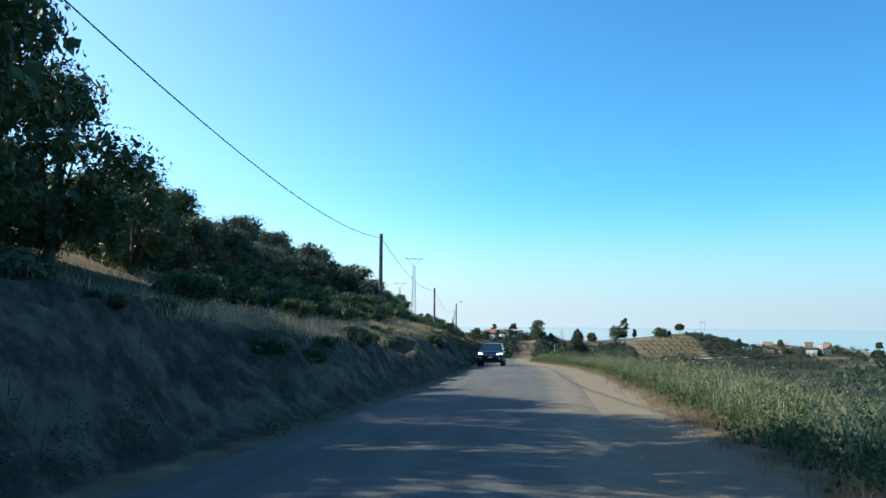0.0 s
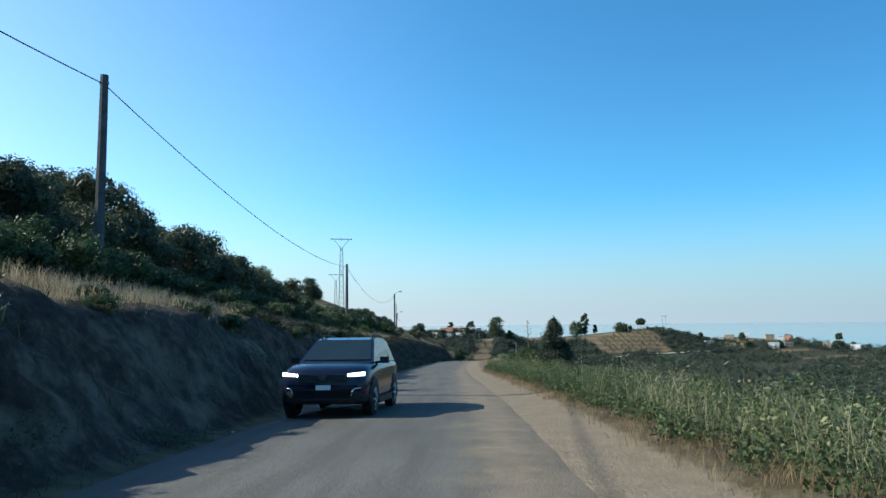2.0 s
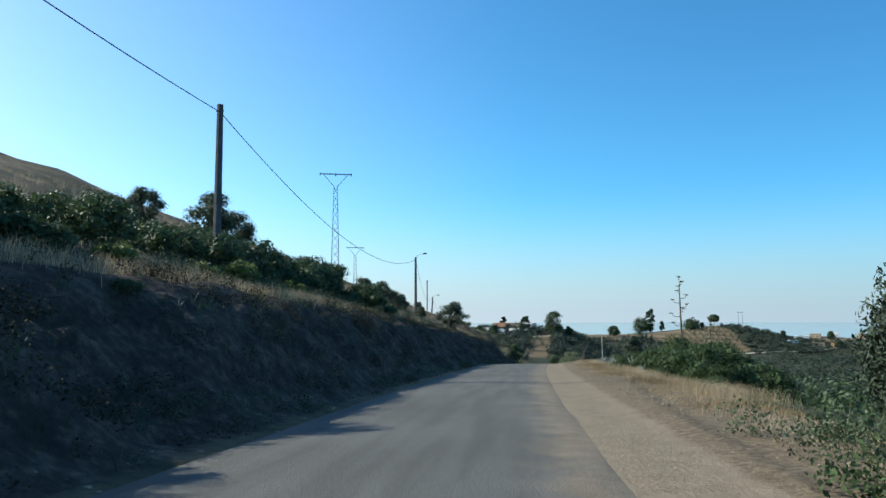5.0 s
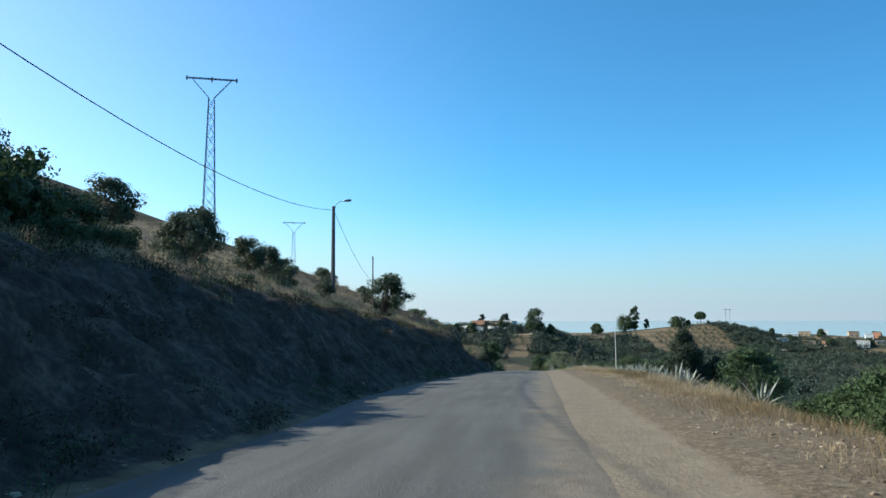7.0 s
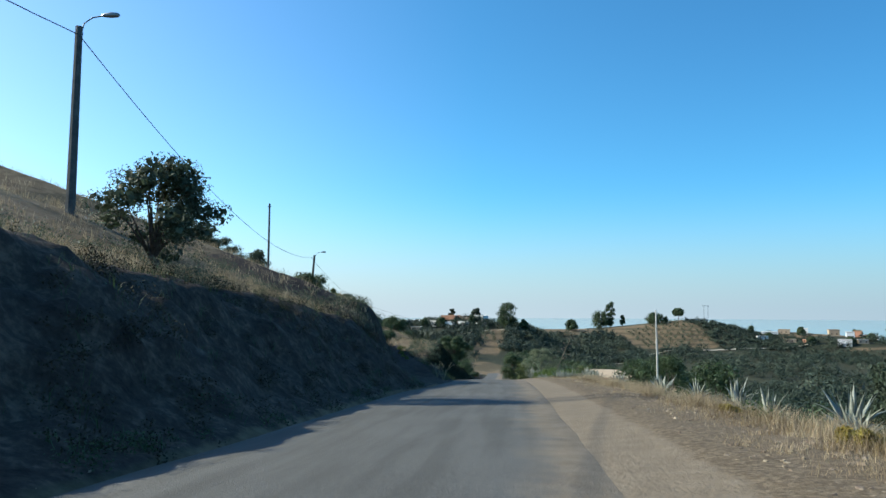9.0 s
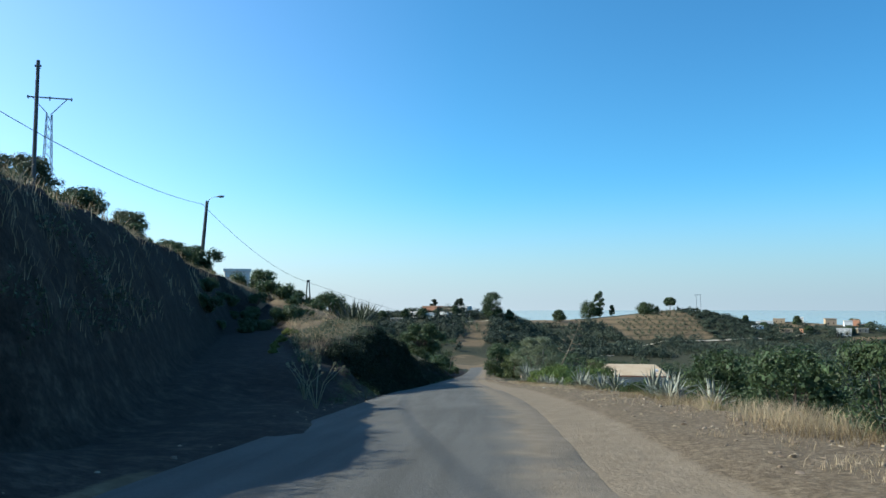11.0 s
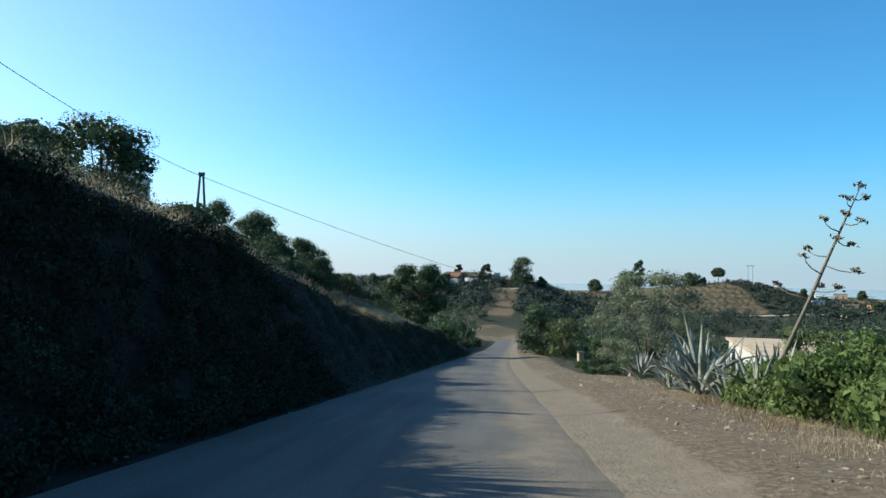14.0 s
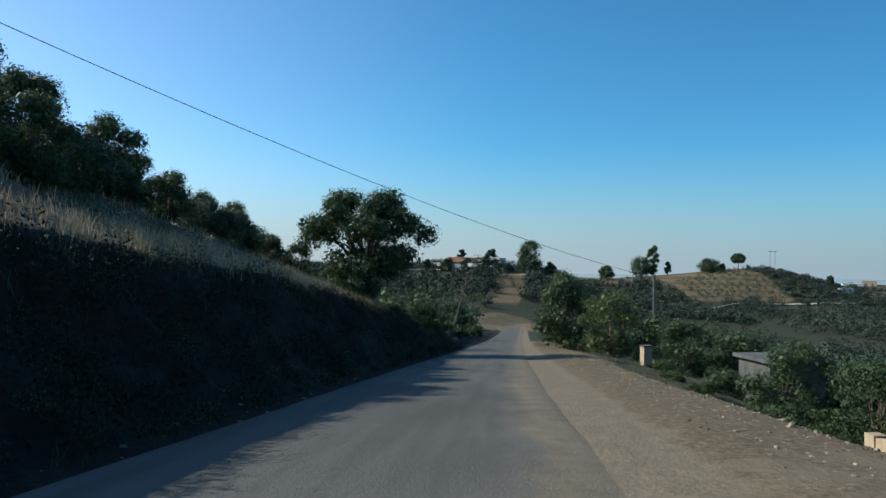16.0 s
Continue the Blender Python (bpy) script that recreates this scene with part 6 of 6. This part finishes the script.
M_CHROME = material("chrome", [(0.6, 0.6, 0.62), (0.7, 0.7, 0.72)], 3, 0.12, 0, metal=1.0)
M_CARGLASS = material("car_glass", [(0.014, 0.024, 0.034), (0.02, 0.034, 0.046)], 0.5, 0.05, 0, spec=0.1)
M_PLATE = material("plate_white", [(0.6, 0.6, 0.58), (0.7, 0.7, 0.68)], 4, 0.5, 0)
M_REDLENS = material("red_lens", [(0.25, 0.01, 0.01), (0.35, 0.02, 0.02)], 3, 0.2, 0)
M_LED = bpy.data.materials.new("headlight_led")
M_LED.use_nodes = True
M_LED.node_tree.nodes["Principled BSDF"].inputs["Emission Color"].default_value = (0.9, 0.95, 1.0, 1)
M_LED.node_tree.nodes["Principled BSDF"].inputs["Emission Strength"].default_value = 6.0


def loft(stations):
    """Rounded body shell: rings across the car at stations (x along, half width, bottom, shoulder, top)."""
    verts, faces = [], []
    ring = None
    for x, w, zb, zs, zt in stations:
        half = [(0.0, zb), (w * 0.8, zb), (w * 0.96, zb + 0.06), (w, zb + 0.2), (w, zs - 0.06), (w * 0.985, zs), (w * 0.94, zt - 0.05), (w * 0.84, zt), (w * 0.4, zt + 0.025), (0.0, zt + 0.03)]
        pts = half + [(-a, z) for a, z in half[-2:0:-1]]
        ring = len(pts)
        verts += [(x, a, z) for a, z in pts]
    for k in range(len(stations) - 1):
        for i in range(ring):
            j = (i + 1) % ring
            faces.append((k * ring + i, k * ring + j, (k + 1) * ring + j, (k + 1) * ring + i))
    faces.append(tuple(range(ring))[::-1])
    faces.append(tuple((len(stations) - 1) * ring + i for i in range(ring)))
    return verts, faces


def lathe(profile, n=24):
    """Turned about the y axis; profile rows are (radius, y)."""
    verts = [(r * math.cos(2 * math.pi * k / n), y, r * math.sin(2 * math.pi * k / n)) for r, y in profile for k in range(n)]
    faces = [(i * n + k, i * n + (k + 1) % n, (i + 1) * n + (k + 1) % n, (i + 1) * n + k) for i in range(len(profile) - 1) for k in range(n)]
    faces += [tuple(range(n)), tuple((len(profile) - 1) * n + k for k in range(n))[::-1]]
    return verts, faces


def panel(quad, thick=0.012):
    """A thin plate on four corners, pushed out along its normal."""
    p = [Vector(q) for q in quad]
    n = (p[1] - p[0]).cross(p[3] - p[0]).normalized() * thick
    v = [tuple(q) for q in p] + [tuple(q + n) for q in p]
    return v, [(3, 2, 1, 0), (4, 5, 6, 7), (0, 1, 5, 4), (1, 2, 6, 5), (2, 3, 7, 6), (3, 0, 4, 7)]


def build_car():
    root = new("car")
    tagged(root, "dark navy compact off-road car with headlights on", "car")
    body = part("body", link_mesh("body", *loft([(2.16, 0.66, 0.46, 0.66, 0.76), (2.11, 0.8, 0.33, 0.72, 0.9), (1.98, 0.86, 0.27, 0.82, 0.98), (1.6, 0.885, 0.25, 0.9, 1.04), (1.1, 0.895, 0.24, 0.95, 1.08), (0.75, 0.9, 0.24, 0.98, 1.1),
                                                 (0.0, 0.9, 0.24, 1.0, 1.1), (-0.9, 0.9, 0.24, 1.02, 1.11), (-1.5, 0.895, 0.26, 1.03, 1.12), (-1.95, 0.87, 0.32, 1.02, 1.11), (-2.1, 0.83, 0.36, 0.98, 1.08), (-2.16, 0.74, 0.45, 0.9, 1.02)]), M_PAINT, True), root)
    # cabin: roof, pillars and glass
    low, high = 0.82, 0.64
    prof = [(1.0, 1.09), (0.12, 1.585), (-0.3, 1.645), (-1.2, 1.64), (-1.7, 1.56), (-2.02, 1.1)]
    wide = [low, high + 0.02, high, high, high + 0.01, low - 0.02]
    verts = [(x, s * w, z) for (x, z), w in zip(prof, wide) for s in (1, -1)]
    faces = [(2 * k, 2 * k + 1, 2 * k + 3, 2 * k + 2) for k in range(5)] + [(0, 2, 4, 6, 8, 10), (11, 9, 7, 5, 3, 1)]
    part("cabin", link_mesh("cabin", verts, faces, M_PAINT), root)
    part("windscreen", link_mesh("windscreen", *panel([(0.93, 0.74, 1.135), (0.93, -0.74, 1.135), (0.17, -0.6, 1.56), (0.17, 0.6, 1.56)][::-1], 0.012), M_CARGLASS), root)
    part("rear_window", link_mesh("rear_window", *panel([(-1.99, 0.66, 1.16), (-1.99, -0.66, 1.16), (-1.73, -0.58, 1.53), (-1.73, 0.58, 1.53)], 0.012), M_CARGLASS), root)
    for s in (1, -1):
        for quad in (((0.78, 1.14), (-0.22, 1.14), (-0.25, 1.55), (0.16, 1.53)), ((-0.32, 1.14), (-1.08, 1.14), (-1.05, 1.55), (-0.34, 1.56)), ((-1.18, 1.15), (-1.72, 1.17), (-1.58, 1.5), (-1.15, 1.55))):
            side = lambda z: low - 0.005 + (high - low) * (z - 1.1) / 0.5 + 0.004
            q = [(x, s * side(z), z) for x, z in quad]
            part("side_window", link_mesh("side_window", *panel(q if s < 0 else q[::-1], 0.01), M_CARGLASS), root)
        part("roof_rail", link_mesh("roof_rail", *tube([(-0.05, s * 0.58, 1.62), (-0.15, s * 0.58, 1.69), (-1.25, s * 0.58, 1.69), (-1.4, s * 0.58, 1.62)], [0.02] * 4, 6), M_PLASTIC), root)
        mir = part("mirror", link_mesh("mirror", *joined([box(0.55, s * 0.9 - (0.0 if s > 0 else 0.18), 1.06, 0.72, s * 0.9 + (0.18 if s > 0 else 0.0), 1.2), box(0.6, s * 0.82 - 0.04, 1.06, 0.68, s * 0.92 + 0.02, 1.11)]), M_PLASTIC), root)
        part("mirror_glass", link_mesh("mirror_glass", *box(0.545, s * 0.99 - 0.07, 1.075, 0.549, s * 0.99 + 0.07, 1.185), M_CHROME), mir)
        lamp = part("headlight", link_mesh("headlight", *panel([(2.02, s * 0.84, 0.78), (2.135, s * 0.5, 0.76), (2.11, s * 0.5, 0.88), (1.99, s * 0.83, 0.93)][::(-1 if s > 0 else 1)], 0.02), M_CARGLASS), root)
        part("headlight_glow", link_mesh("headlight_glow", *panel([(2.07, s * 0.83, 0.835), (2.175, s * 0.5, 0.82), (2.165, s * 0.5, 0.865), (2.05, s * 0.83, 0.9)][::(-1 if s > 0 else 1)], 0.02), M_LED), lamp, "bright white headlight")
        part("fog_light", link_mesh("fog_light", *lathe([(0.02, 0), (0.055, 0.01), (0.05, 0.03)], 12), M_CHROME), root).matrix_basis = pose(2.08, s * 0.66, 0.5, 0, 0, -90)
        trim = [(2.13, s * 0.76, 0.6), (2.17, s * 0.66, 0.585), (2.18, s * 0.6, 0.54), (2.2, s * 0.585, 0.44)]
        part("bumper_trim", link_mesh("bumper_trim", *tube(trim, [0.014, 0.018, 0.018, 0.012], 6), M_CHROME, True), root, "bright metal bumper trim")
        part("rear_light", link_mesh("rear_light", *box(-2.1, s * 0.74 - 0.1, 0.86, -2.0, s * 0.74 + 0.1, 1.04), M_REDLENS), root)
        part("sill", link_mesh("sill", *box(-0.85, s * 0.86 - 0.06, 0.22, 0.85, s * 0.86 + 0.06, 0.36), M_PLASTIC), root)
        for wx in (1.34, -1.33):
            arch = [(wx + 0.42 * math.cos(a), s * 0.865, 0.34 + 0.42 * math.sin(a)) for a in np.linspace(-0.25, math.pi + 0.25, 15)]
            part("wheel_arch", link_mesh("wheel_arch", *tube(arch, [0.06] * 15, 6), M_PLASTIC, True), root)
            part("wheel_well", link_mesh("wheel_well", *lathe([(0.395, 0.0), (0.395, 0.12)], 22), M_PLASTIC), root).matrix_basis = pose(wx, s * 0.85 - 0.06, 0.34)
            wheel = new("wheel")
            wheel.parent = root
            wheel.matrix_basis = pose(wx, s * 0.8, 0.34, 0, 0, 0 if s > 0 else 180)
            part("tyre", link_mesh("tyre", *lathe([(0.22, -0.1), (0.32, -0.1), (0.34, -0.07), (0.34, 0.07), (0.32, 0.11), (0.23, 0.115)], 26), M_TYRE, True), wheel)
            spokes = [lathe([(0.225, 0.09), (0.23, 0.12), (0.2, 0.115), (0.2, 0.09)], 24), lathe([(0.05, 0.09), (0.055, 0.118), (0.02, 0.122)], 12)]
            for k in range(5):
                a = 2 * math.pi * k / 5
                c, n = math.cos(a), math.sin(a)
                spokes.append(tube([(c * 0.04, 0.105, n * 0.04), (c * 0.21, 0.11, n * 0.21)], [0.035, 0.025], 5))
            part("rim", link_mesh("rim", *joined(spokes), M_ALLOY, True), wheel)
    grille = part("grille", link_mesh("grille", *box(2.1, -0.5, 0.7, 2.165, 0.5, 0.86), M_PLASTIC), root)
    for z in (0.725, 0.765, 0.805, 0.845):
        for s in (-1, 1):
            part("slat", link_mesh("slat", *box(2.165, s * 0.3 - 0.18, z - 0.009, 2.178, s * 0.3 + 0.18, z + 0.009), M_CHROME), grille)
    part("badge", link_mesh("badge", *panel([(2.18, 0.11, 0.86), (2.18, -0.11, 0.86), (2.18, -0.05, 0.74), (2.18, 0.05, 0.74)][::-1], 0.02), M_CHROME), grille)
    part("bumper", link_mesh("bumper", *loft([(2.19, 0.6, 0.36, 0.46, 0.5), (2.15, 0.76, 0.3, 0.5, 0.56), (2.0, 0.86, 0.27, 0.5, 0.57), (1.78, 0.895, 0.26, 0.45, 0.5)]), M_PLASTIC), root)
    part("number_plate", link_mesh("number_plate", *box(2.18, -0.13, 0.56, 2.195, 0.17, 0.65), M_PLATE), root, "small white plate")
    part("aerial", link_mesh("aerial", *tube([(-0.2, 0.0, 1.64), (-0.4, 0, 2.0)], [0.008, 0.004], 5), M_PLASTIC), root)
    y = 54.9
    u = -3.0
    x = float(road_x(y)) + u
    root.matrix_basis = pose(x + 0.12, y, float(road_z(y)) + 0.012, 0, -3.2, -98) @ Matrix.Scale(1.09, 4)
    return root


build_car()
